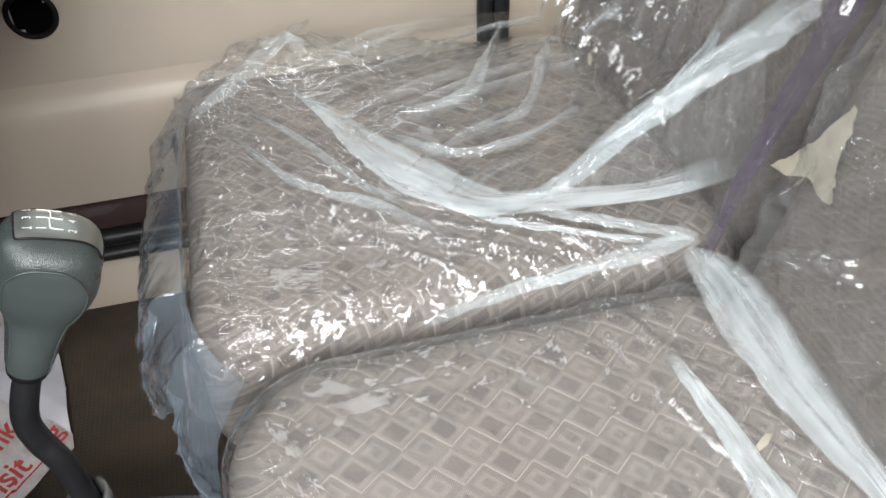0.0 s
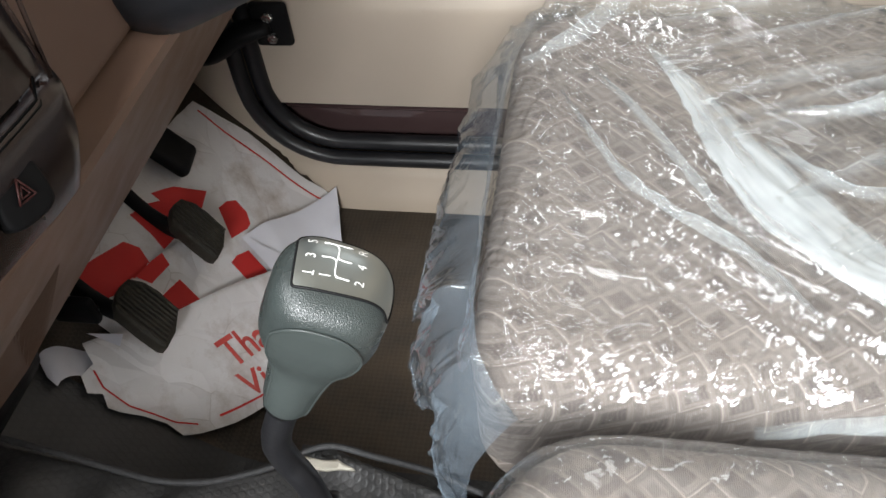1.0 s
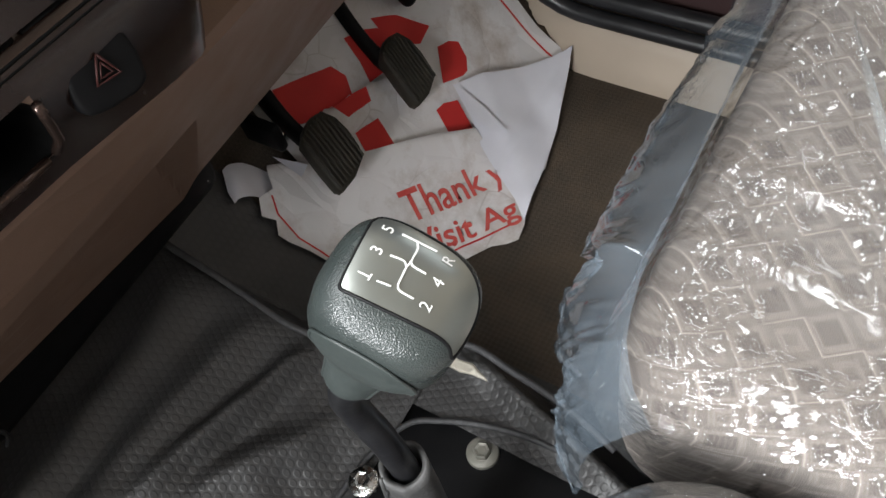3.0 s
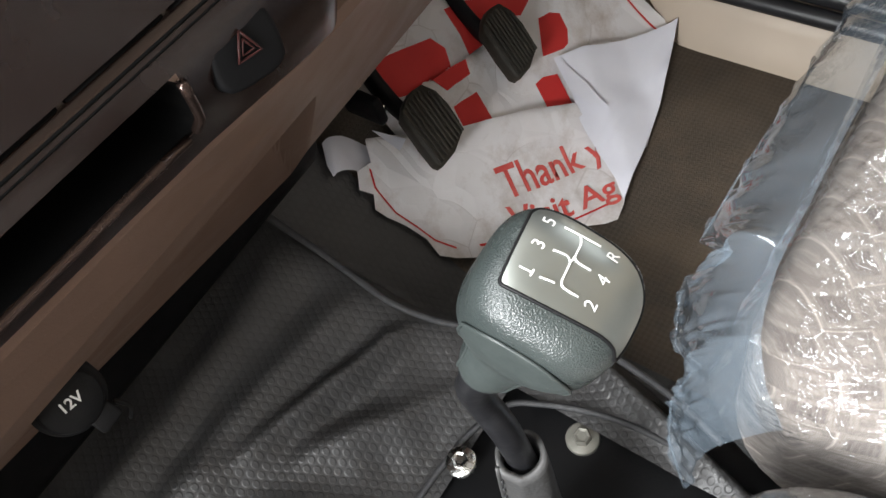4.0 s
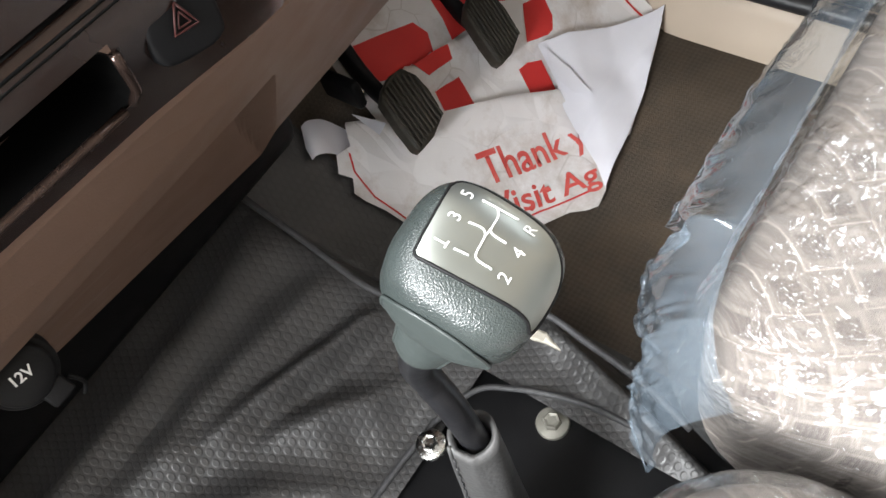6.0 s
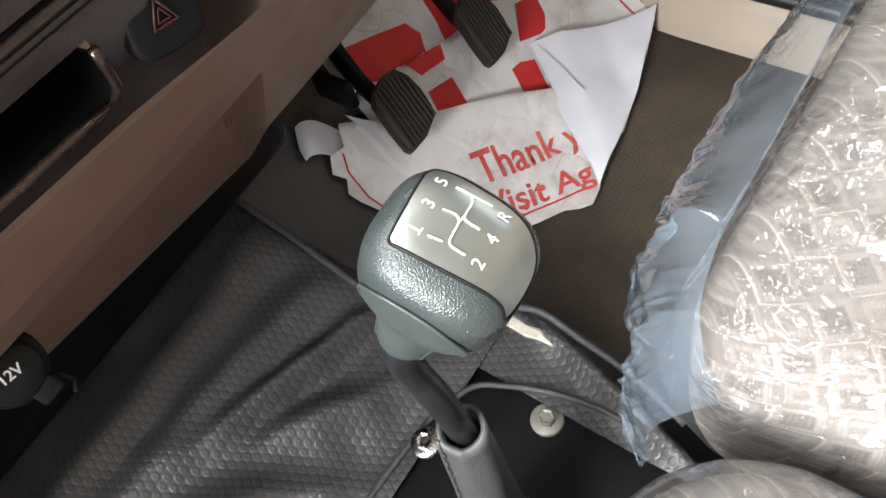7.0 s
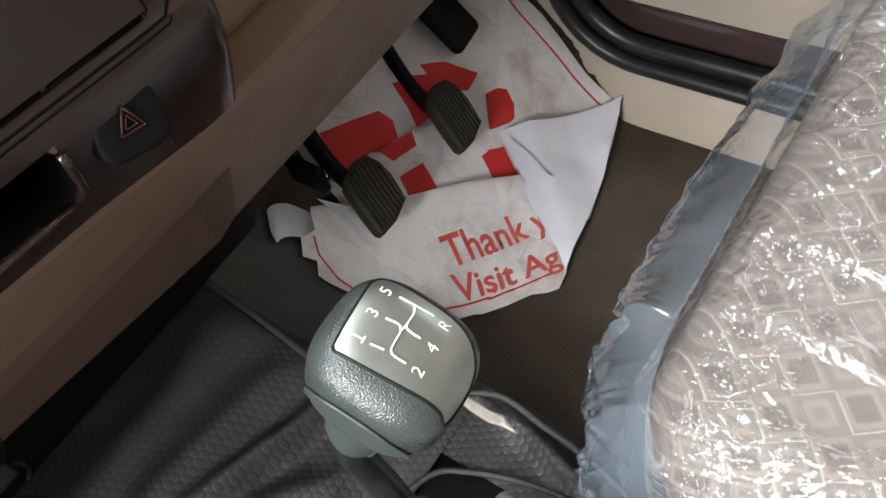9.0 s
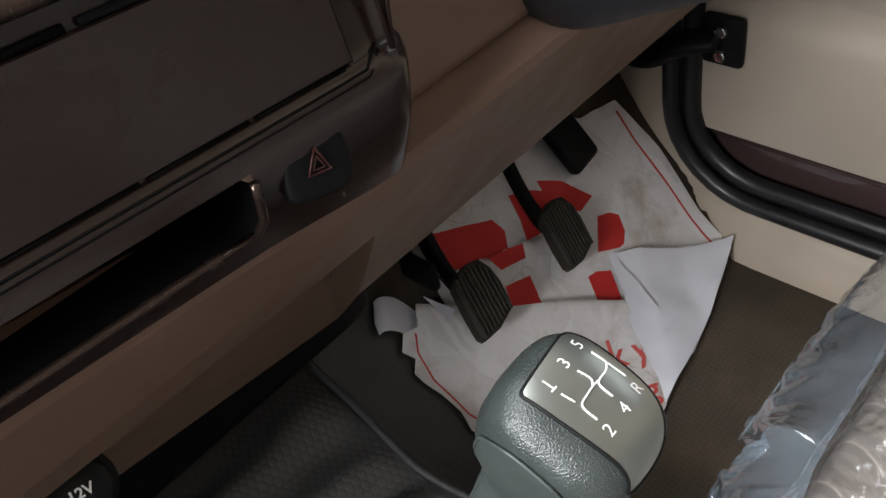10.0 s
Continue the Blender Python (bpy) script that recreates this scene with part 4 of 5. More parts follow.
part("smooth_inset", bm, M_KNOBSMOOTH, knob, "smooth grey inset")
part("inset_line", tube(border, 0.0007, 6), M_KNOBSMOOTH, knob)
part("neck_ring", loft([knob_ring(a, a, w, 2.0, -0.0072, -0.0020) for a, w in ((0.0112, -0.0950), (0.0118, -0.0975), (0.0112, -0.1000), (0.0095, -0.1010))]), M_BLACK, knob)

# silver plate on the crown that runs out over one shoulder, its dark joint, and the shift pattern
PLATE = [(0.0150, 0.0158), (0.0040, 0.0150), (-0.0080, 0.0138), (-0.0112, 0.0128), (-0.0116, 0.0095), (-0.0112, 0.0), (-0.0102, -0.0120), (-0.0092, -0.0210), (-0.0092, -0.0262), (-0.0100, -0.0295), (-0.0020, -0.0306), (0.0060, -0.0300), (0.0120, -0.0270), (0.0172, -0.0205), (0.0196, -0.0120), (0.0200, 0.0), (0.0196, 0.0090), (0.0182, 0.0142)]
plate_o = [tuple(p[:2]) for p in smooth_line([(*p, 0) for p in PLATE + PLATE[:1]], 5)[:-1]]


def on_crown(lift):
    return lambda r, u: knob_pt(r, u, head_w(r, u) + lift)


plate = part("shift_plate", sheet(plate_o, 0.0018, on_crown(0.0007)), M_PLATE, knob, "brushed silver shift plate")
fr = [on_crown(0.0003)(0.004 + (r - 0.004) * 1.02, -0.007 + (u + 0.007) * 1.015) for r, u in plate_o]
part("plate_joint", tube(fr + fr[:2], 0.0007, 6, cap=False), M_BLACK, knob, "black joint round the plate")
MARK = on_crown(0.0011)


def numeral(text, r, u):
    part("marking", letters(text, 0.0060, lambda x, y: MARK(r + x, u + y), 0.0), M_WHITE, plate, "white gear numeral")


for t, r, u in (("1", -0.0046, 0.0086), ("3", 0.0050, 0.0092), ("5", 0.0142, 0.0098), ("2", -0.0037, -0.0137), ("4", 0.0056, -0.0134), ("R", 0.0149, -0.0128)):
    numeral(t, r, u)
for u, wide in ((0.0066, 0.0013),):
    part("marking_serif", sheet(strip([(-0.0046 - wide + 2 * wide * i / 4, u) for i in range(5)], 0.0003), 0.002, MARK), M_WHITE, plate)
for path in (
    [(0.0149, 0.0050), (0.0152, 0.0), (0.0158, -0.0078)],
    [(0.0152, -0.0006), (0.0123, -0.0020), (0.0085, -0.0021), (0.0066, -0.0027), (0.0061, -0.0045), (0.0061, -0.0084)],
    [(0.0055, 0.0047), (0.0062, 0.0008), (0.0058, -0.0008), (0.0049, -0.0018), (0.0075, -0.0021)],
    [(-0.0045, 0.0041), (-0.0037, -0.0008)],
    [(0.0052, -0.0018), (0.0010, -0.0021), (-0.0020, -0.0024), (-0.0034, -0.0034), (-0.0037, -0.0055), (-0.0036, -0.0090)],
):
    line = smooth_line([(*p, 0) for p in path], 5)
    part("gate_line", tube([MARK(p.x, p.y) for p in line], 0.00036, 6, 0.6), M_WHITE, plate)

# bent rod into the leather sleeve
foot = knob_pt(-0.0074, -0.0020, -0.100)
B_TOP = Vector((-0.2705, 0.3770, 0.366)) - LO
rod = smooth_line([foot + K_UP * 0.01, Vector((-0.2795, 0.3755, 0.458)) - LO, Vector((-0.2805, 0.3765, 0.432)) - LO, Vector((-0.2735, 0.3765, 0.400)) - LO, B_TOP - Vector((0, 0, 0.03))], 8)
part("rod", tube(rod, 0.0082, 16), M_RUBBER, lever, "black sleeved bent rod")
rings = []
B_FOOT = Vector((-0.262, 0.352, 0.115)) - LO
for i in range(24):
    f = i / 23
    c = B_TOP.lerp(B_FOOT, f)
    r = 0.0138 + 0.012 * f + 0.030 * max(0, f - 0.55) ** 2 * 4
    rings.append([c + Vector((r * (1 + 0.05 * math.sin(3 * a + 9 * f)) * math.cos(a), r * (1 + 0.06 * noise.noise(Vector((math.cos(a) * 2, math.sin(a) * 2, f * 6)))) * math.sin(a), 0.003 * math.sin(2 * a) * (1 - f))) for a in (2 * math.pi * j / 48 for j in range(48))])
inner = [[c.lerp(B_TOP, 0.22) + Vector((0, 0, -0.002)) for c in rings[0]], [c.lerp(B_TOP, 0.25) - Vector((0, 0, 0.03)) for c in rings[0]]]
part("sleeve", loft([inner[1], inner[0]] + rings, False), M_BOOT, lever, "grey leather sleeve with a stitched seam")
seam_a = 4.35
seam = [r[int(seam_a / (2 * math.pi) * 48)] for r in rings]
part("seam", tube([p + (p - B_TOP.lerp(B_FOOT, i / 23)).normalized() * 0.0006 for i, p in enumerate(seam)], 0.0014, 6), M_BOOT, lever)
for i in range(1, 22):
    p = seam[i].lerp(seam[i + 1], 0.5)
    o = (p - B_TOP.lerp(B_FOOT, i / 23))
    o.z = 0
    o.normalize()
    s = Vector((-o.y, o.x, 0)) * 0.003
    part("stitch", tube([seam[i] + s + o * 0.0008, seam[i].lerp(seam[i + 1], 0.6) + s + o * 0.0008], 0.0006, 5), M_PIPING, lever)

# ---- pedals ----


def pedal(name, x, y, z, label, width, length, tilt, bend):
    """Ribbed rubber pad on a black steel arm that goes up under the dash. Origin: lower corner of the pad's front."""
    ob = thing(name, label, "pedal", "pedals", at=(x, y, z))
    m = pose(0, 0, 0, 0, 0, bend) @ pose(0, 0, 0, 0, tilt, 0) @ Matrix(((1, 0, 0, 0), (0, 1, 0.32, 0), (0, 0, 1, 0), (0, 0, 0, 1)))
    # pad in its own plane: width along y, length along z, front towards +x; the upper far corner is cut round
    shape = [(0.004, 0.0), (width * 0.5, -0.002), (width * 0.92, 0.003), (width, 0.012), (width * 1.03, length * 0.45), (width * 0.97, length * 0.72), (width * 0.80, length * 0.93), (width * 0.5, length), (0.012, length * 0.97), (0.0, length * 0.86), (-0.001, length * 0.4), (0.0, 0.006)]
    pb = bmesh.new()
    add_mesh(pb, loft([[Vector((d, width / 2 + (a - width / 2) * f, length / 2 + (b - length / 2) * f)) for a, b in shape] for d, f in ((-0.018, 0.96), (-0.016, 1.0), (-0.002, 1.0), (0.0, 0.97))]), m)
    pad = part("pad", pb, M_PEDAL, ob, "worn olive-black ribbed rubber pad")
    ribs = 9
    for i in range(ribs):
        a = width * (0.08 + 0.84 * i / (ribs - 1))
        top = length * (0.94 if a < width * 0.55 else 0.94 - 1.1 * (a / width - 0.55) ** 1.5)
        rb = bmesh.new()
        add_mesh(rb, rbox((0.0034, width * 0.052, top - length * 0.05), (0.001, a, (top + length * 0.05) / 2), 0.001, 2), m)
        part("rib", rb, M_PEDAL, pad)
    arm = smooth_line([m @ Vector((-0.016, width * 0.45, length * 0.55)), m @ Vector((-0.035, width * 0.42, length * 0.85)), m @ Vector((-0.04, width * 0.35, length * 1.6)), m @ Vector((-0.02, width * 0.3, length * 3.2))], 6)
    part("arm", tube(arm, lambda f: 0.014 + 0.004 * f, 10, 0.55, up=(0, 1, 0)), M_BLACK, ob, "black steel arm")
    return ob


p1 = pedal("pedal", -0.549, 0.622, 0.156, "worn ribbed rubber clutch pedal over the paper", 0.053, 0.070, -50, 4)
pedal("pedal", -0.553, 0.772, 0.130, "worn ribbed rubber brake pedal over the paper", 0.049, 0.072, -48, 4)
part("side_bracket", rbox((0.05, 0.012, 0.035), (-0.085, 0.004, 0.055), 0.004, 2), M_BLACK, p1)
part("pivot_bolt", loft([[Vector((-0.074 + r * 0.3, 0.010 - 0.0 + r * math.cos(a), 0.048 + r * math.sin(a))) + Vector((h, 0, 0)) for a in (math.pi * i / 3 for i in range(6))] for r, h in ((0.006, 0.0), (0.006, 0.006), (0.004, 0.008))]), M_STEEL, p1, "bright bolt head", smooth=False)
acc = thing("pedal", "black accelerator treadle against the side of the footwell", "pedal", "pedals", at=(-0.66, 0.90, 0.13))
part("treadle", rbox((0.02, 0.055, 0.11), (0, 0, 0.075), 0.009, 3, turn=(0, -38, 8)), M_BLACK, acc)
part("arm", tube(smooth_line([(-0.02, 0, 0.10), (-0.06, -0.01, 0.16), (-0.08, -0.02, 0.28)], 6), 0.010, 10), M_BLACK, acc)

# ---- printed paper on the floor ----


def pleat(x, y):
    """Distance in front of the pleat that crosses the sheet under the pedals."""
    return x - (-0.628 + 0.22 * (y - 0.718))


def paper_z(x, y):
    w = 0.0040 * noise.noise(Vector((x * 11, y * 11, 0.3))) + 0.0030 * (ridge(Vector((x * 16, y * 13, 2.2))) - 0.7) + 0.001 * noise.noise(Vector((x * 60, y * 60, 1)))
    d = pleat(x, y)
    fade = min(1, max(0, (0.88 - y) / 0.06))
    return toe(x) + 0.008 + w + fade * (0.020 * math.exp(-d / 0.022) if d > 0 else 0.020 * math.exp(d / 0.003))


def flap_z(x, y):
    """The front part, folded back over the sheet: a round fold at its upper edge, slack below."""
    d = x - (-0.584 + 0.56 * (y - 0.701))
    w = 0.0035 * noise.noise(Vector((x * 14, y * 10, 5.3))) + 0.004 * (ridge(Vector((x * 15, y * 19, 7.2))) - 0.75)
    return toe(x) + 0.014 + w + 0.016 * math.exp(-(max(0.0, d) / 0.030) ** 2) - (0.012 * min(1.0, -d / 0.012) if d < 0 else 0.0)


def on_paper(lift):
    return lambda x, y: Vector((x, y, paper_z(x, y) + lift)) - PO


def on_flap(lift):
    return lambda x, y: Vector((x, y, flap_z(x, y) + lift)) - PO


PO = Vector((-0.55, 0.8, 0.0))
paper = thing("paper_mat", "creased white paper mat with red print on the floor", "paper mat", at=PO)
outline = [(-0.484, 1.012), (-0.465, 0.95), (-0.447, 0.888), (-0.432, 0.83), (-0.45, 0.79), (-0.50, 0.77), (-0.55, 0.74), (-0.575, 0.69), (-0.60, 0.64), (-0.645, 0.645), (-0.69, 0.66), (-0.69, 0.80), (-0.686, 0.93), (-0.672, 0.955), (-0.664, 1.020), (-0.602, 1.027), (-0.533, 1.012)]
sheet_ob = part("sheet", sheet(outline, 0.007, on_paper(0)), M_PAPER, paper)
flap_o = [(-0.640, 0.615), (-0.618, 0.645), (-0.600, 0.672), (-0.584, 0.701), (-0.569, 0.731), (-0.550, 0.774), (-0.520, 0.822), (-0.475, 0.802), (-0.430, 0.775), (-0.417, 0.747), (-0.413, 0.724), (-0.423, 0.713), (-0.437, 0.703), (-0.455, 0.676), (-0.480, 0.646), (-0.505, 0.612), (-0.530, 0.584), (-0.543, 0.573), (-0.560, 0.578), (-0.579, 0.574), (-0.595, 0.567), (-0.605, 0.565), (-0.612, 0.576), (-0.622, 0.569), (-0.629, 0.581), (-0.624, 0.598)]
flap = part("front_flap", sheet(flap_o, 0.006, on_flap(0)), M_PAPER, paper, "folded front part with red words")


def print_on(name, shape, label, where, host):
    part(name, sheet(shape, 0.005, where(0.0011)), M_RED, host, label)


for shape in (
    [(-0.604, 0.714), (-0.597, 0.748), (-0.589, 0.745), (-0.566, 0.735), (-0.580, 0.701)],
    [(-0.626, 0.717), (-0.621, 0.744), (-0.616, 0.764), (-0.608, 0.757), (-0.612, 0.735), (-0.614, 0.722)],
    [(-0.564, 0.812), (-0.562, 0.826), (-0.553, 0.842), (-0.520, 0.824), (-0.536, 0.797)],
    [(-0.680, 0.690), (-0.668, 0.725), (-0.656, 0.760), (-0.642, 0.764), (-0.627, 0.750), (-0.633, 0.700), (-0.652, 0.672)],
    [(-0.662, 0.798), (-0.655, 0.822), (-0.641, 0.848), (-0.617, 0.822), (-0.623, 0.779), (-0.640, 0.790)],
    [(-0.596, 0.879), (-0.591, 0.896), (-0.584, 0.906), (-0.570, 0.898), (-0.562, 0.884), (-0.562, 0.873), (-0.572, 0.845)],
    [(-0.655, 0.842), (-0.640, 0.870), (-0.612, 0.892), (-0.609, 0.864), (-0.628, 0.836)],
):
    print_on("red_block", shape, "red printed block", on_paper, sheet_ob)
print_on("red_rule", strip([(-0.494, 0.991), (-0.53, 0.992), (-0.567, 0.997), (-0.62, 1.001), (-0.655, 1.009)], 0.0014), "red printed rule", on_paper, sheet_ob)
print_on("red_rule", strip([(-0.424, 0.748), (-0.448, 0.713), (-0.472, 0.680), (-0.500, 0.640), (-0.520, 0.612)], 0.0012), "red printed rule", on_flap, flap)
print_on("red_rule", strip([(-0.622, 0.592), (-0.613, 0.582), (-0.591, 0.577), (-0.571, 0.581), (-0.553, 0.583), (-0.535, 0.592)], 0.0009), "red printed rule", on_flap, flap)


def writing(text, size, cx, cy, ang, bend):
    c, s = math.cos(radians(ang)), math.sin(radians(ang))
    part("writing", letters(text, size, lambda x, y: on_flap(0.0012)(cx + x * c - (y + bend * x * x) * s, cy + x * s + (y + bend * x * x) * c), 0.0006, 0.008, 0.12), M_REDINK, flap, "red printed words")


writing("Thank y", 0.041, -0.507, 0.741, 64, -0.3)
writing("Visit Ag", 0.041, -0.474, 0.709, 56, -0.3)


def fold_z(x, y):
    """The turned-over corner: lifted along its free edge."""
    return max(toe(x), 0.0) + 0.024 + 0.010 * max(0, 1 - abs(0.66 * (x + 0.50) + 0.75 * (y - 0.85)) / 0.05) + 0.004 * noise.noise(Vector((x * 22, y * 22, 4))) - 0.012 * min(1, max(0, (x + 0.46) / 0.03))


bm = sheet([(-0.4825, 1.012), (-0.463, 0.95), (-0.4445, 0.888), (-0.430, 0.82), (-0.418, 0.748), (-0.438, 0.766), (-0.476, 0.790), (-0.505, 0.808), (-0.525, 0.828), (-0.559, 0.847), (-0.53, 0.905)], 0.006, lambda x, y: Vector((x, y, fold_z(x, y))) - PO)
part("folded_corner", bm, M_PAPERBACK, paper, "folded corner showing the plain white back")
bm = sheet([(-0.550, 0.849), (-0.520, 0.850), (-0.486, 0.841), (-0.503, 0.828), (-0.530, 0.829)], 0.006, lambda x, y: Vector((x, y, fold_z(x, y) + 0.005 + 0.10 * max(0.0, 0.842 - y))) - PO)
part("torn_edge", bm, M_PAPERBACK, paper)
bm = sheet([(-0.664, 0.580), (-0.655, 0.600), (-0.636, 0.626), (-0.617, 0.627), (-0.621, 0.612), (-0.630, 0.588), (-0.640, 0.560), (-0.652, 0.566)], 0.005, lambda x, y: Vector((x, y, toe(x) + 0.016 + 0.012 * math.sin((x + y) * 70) + 0.004 * noise.noise(Vector((x * 60, y * 60, 2))))) - PO)
part("curled_corner", bm, M_PAPERBACK, paper, "curled paper corner")
bm = sheet([(-0.635, 0.623), (-0.622, 0.634), (-0.612, 0.643), (-0.609, 0.627)], 0.005, lambda x, y: Vector((x, y, toe(x) + 0.034 + 0.5 * (0.635 - y) * 0.3)) - PO)
part("turned_up_edge", bm, M_PAPERBACK, paper)

# ---- seats ----
seat = thing("car_seat", "brown patterned driver's seat under clear plastic", "seat", "front seats", at=(0.04, 0.69, 0.0))
SO = Vector((0.04, 0.69, 0.0))
part("cushion", pillow(-0.20 - SO.x, 0.30 - SO.x, 0.463 - SO.y, 0.925 - SO.y, 0.25, 0.392, 0.06, 0.045, 120, 22, 0.004), M_CLOTH, seat)
part("seat_base", rbox((0.40, 0.40, 0.25), (0.03, 0.0, 0.125), 0.015, 3), M_BLACK, seat)


def backrest(y0, y1, x0, name, ob, o, off=0.0, move=None, n=96, inner=18):
    """A leaning cushion: built flat, then stood up."""
    m = pose(x0, (y0 + y1) / 2, 0.40) @ pose(0, 0, 0, 0, -76, 0)
    fl = pillow(-0.06, 0.60, -(y1 - y0) / 2, (y1 - y0) / 2, -0.12, 0.0, 0.06, 0.045, n, inner, 0.006, off, move)
    for v in fl.verts:
        v.co = m @ v.co - o
    return fl


part("backrest", backrest(0.468, 0.93, 0.285, "backrest", seat, SO), M_CLOTHSHADED, seat)

middle = thing("car_seat", "brown patterned middle seat under clear plastic", "seat", "front seats", at=(0.04, 0.2, 0.0))
MO = Vector((0.04, 0.2, 0.0))
part("cushion", pillow(-0.178 - MO.x, 0.27 - MO.x, -0.08 - MO.y, 0.443 - MO.y, 0.26, 0.396, 0.085, 0.045, 120, 22, 0.003), M_CLOTH, middle)
part("seat_base", rbox((0.36, 0.45, 0.14), (0.03, 0.0, 0.19), 0.015, 3), M_BLACK, middle)
part("backrest", backrest(-0.06, 0.438, 0.244, "backrest", middle, MO), M_CLOTHSHADED, middle)

# ---- clear plastic covers ----


def creases(p, along, k1, k2, amp, seed):
    """Long creases that run along a direction, and small crumples."""
    a = Vector((along[0], along[1], 0)).normalized()
    b = Vector((-a.y, a.x, 0))
    s, t = p.dot(a), p.dot(b)
    w = 0.012 * noise.noise(Vector((s * 5, t * 5, seed)))
    f = ridge(Vector((s * 3.5, (t + w) * k1, p.z * 8 + seed))) ** 3
    g = ridge(Vector((s * 9 + 3, (t + w) * k2, p.z * 15 + seed))) ** 3
    c = noise.noise(p * 45 + Vector((seed, 0, 0))) * 0.5 + ridge(p * 28 + Vector((0, seed, 0))) * 0.6
    return amp * (f + 0.5 * g + 0.45 * c)


FOLDS = [((-0.205, 0.815), (-0.135, 0.735), (-0.06, 0.655), (0.03, 0.575), (0.17, 0.475), 0.007), ((-0.20, 0.80), (-0.125, 0.69), (-0.06, 0.60), (0.02, 0.53), (0.12, 0.470), 0.006),
         ((-0.19, 0.79), (-0.115, 0.65), (-0.05, 0.566), (0.0, 0.51), (0.06, 0.465), 0.005), ((-0.17, 0.81), (-0.10, 0.745), (-0.03, 0.66), (0.05, 0.565), (0.20, 0.468), 0.006),
         ((-0.14, 0.80), (-0.09, 0.76), (-0.05, 0.70), (0.0, 0.64), (0.06, 0.555), 0.005), ((-0.18, 0.62), (-0.10, 0.61), (-0.02, 0.58), (0.06, 0.53), (0.16, 0.47), 0.004),
         ((-0.19, 0.56), (-0.12, 0.56), (-0.05, 0.545), (0.03, 0.51), (0.12, 0.465), 0.003), ((-0.16, 0.86), (-0.08, 0.845), (-0.01, 0.80), (0.03, 0.75), (0.06, 0.70), 0.007),
         ((-0.13, 0.90), (-0.06, 0.88), (0.02, 0.84), (0.08, 0.79), (0.12, 0.74), 0.007), ((-0.19, 0.70), (-0.14, 0.66), (-0.10, 0.60), (-0.07, 0.54), (-0.06, 0.48), 0.003)]
FOLDS = [([Vector((*a, 0)) for a in f[:5]], f[5]) for f in FOLDS]


def fold_lift(q):
    """Height of the long pulled folds at q: sharp crests with a soft foot."""
    out = 0.0
    w = Vector((noise.noise(q * 14 + Vector((0, 3, 0))), noise.noise(q * 14 + Vector((7, 0, 0))), 0)) * 0.006
    p = Vector((q.x, q.y, 0)) + w
    for pts, amp in FOLDS:
        best = 1.0
        for a, b in zip(pts, pts[1:]):
            d = b - a
            t = min(1, max(0, (p - a).dot(d) / d.length_squared))
            best = min(best, (p - a - d * t).length)
        if best < 0.05:
            out = max(out, amp * (1.25 * math.exp(-best / 0.0065) + 0.4 * math.exp(-(best / 0.014) ** 2)))
    return out


def crush(q, k, turn, spread, seed):
    """Crushed film: flat facets that meet in straight sharp creases. About 1 high; k creases to the metre, mostly across the direction turn."""
    out = 0.0
    bend = 0.5 * noise.noise(q * 11 + Vector((seed, 0, 0)))
    for i, (off, f) in enumerate(((-1.0, 1.0), (0.35, 1.31), (1.25, 0.83), (0.0, 1.9))):
        a = radians(turn + off * spread)
        t = (q.x * math.cos(a) + q.y * math.sin(a) + 0.8 * q.z) * k * f + bend * (1 + 0.4 * i) + 0.37 * i + seed
        out += abs(2 * (t % 1.0) - 1) / f
    return out - 1.7


def crumple(ob, amount):
    """How crumpled the film is at each of its points: amount takes a point in the cab."""
    o = ob.parent.location
    at = ob.data.attributes.get("crinkle") or ob.data.attributes.new("crinkle", "FLOAT", "POINT")
    at.data.foreach_set("value", [max(0.0, min(1.0, amount(v.co + o))) for v in ob.data.vertices])
    return ob


def worn_driver(q):
    rim = math.exp(-((q.x + 0.160) / 0.035) ** 2) * (1.0 if q.y < 0.80 else 0.7)
    near = math.exp(-((q.y - 0.488) / 0.022) ** 2) * min(1, max(0, (0.06 - q.x) / 0.08))
    far = min(1, max(0, (q.y - 0.76) / 0.06)) * min(1, max(0, (0.12 - q.x) / 0.1))
    return max(rim, near, 0.9 * far, 1.0 * fold_lift(q) / 0.007 - 0.15) if q.z > 0.35 else 0.3


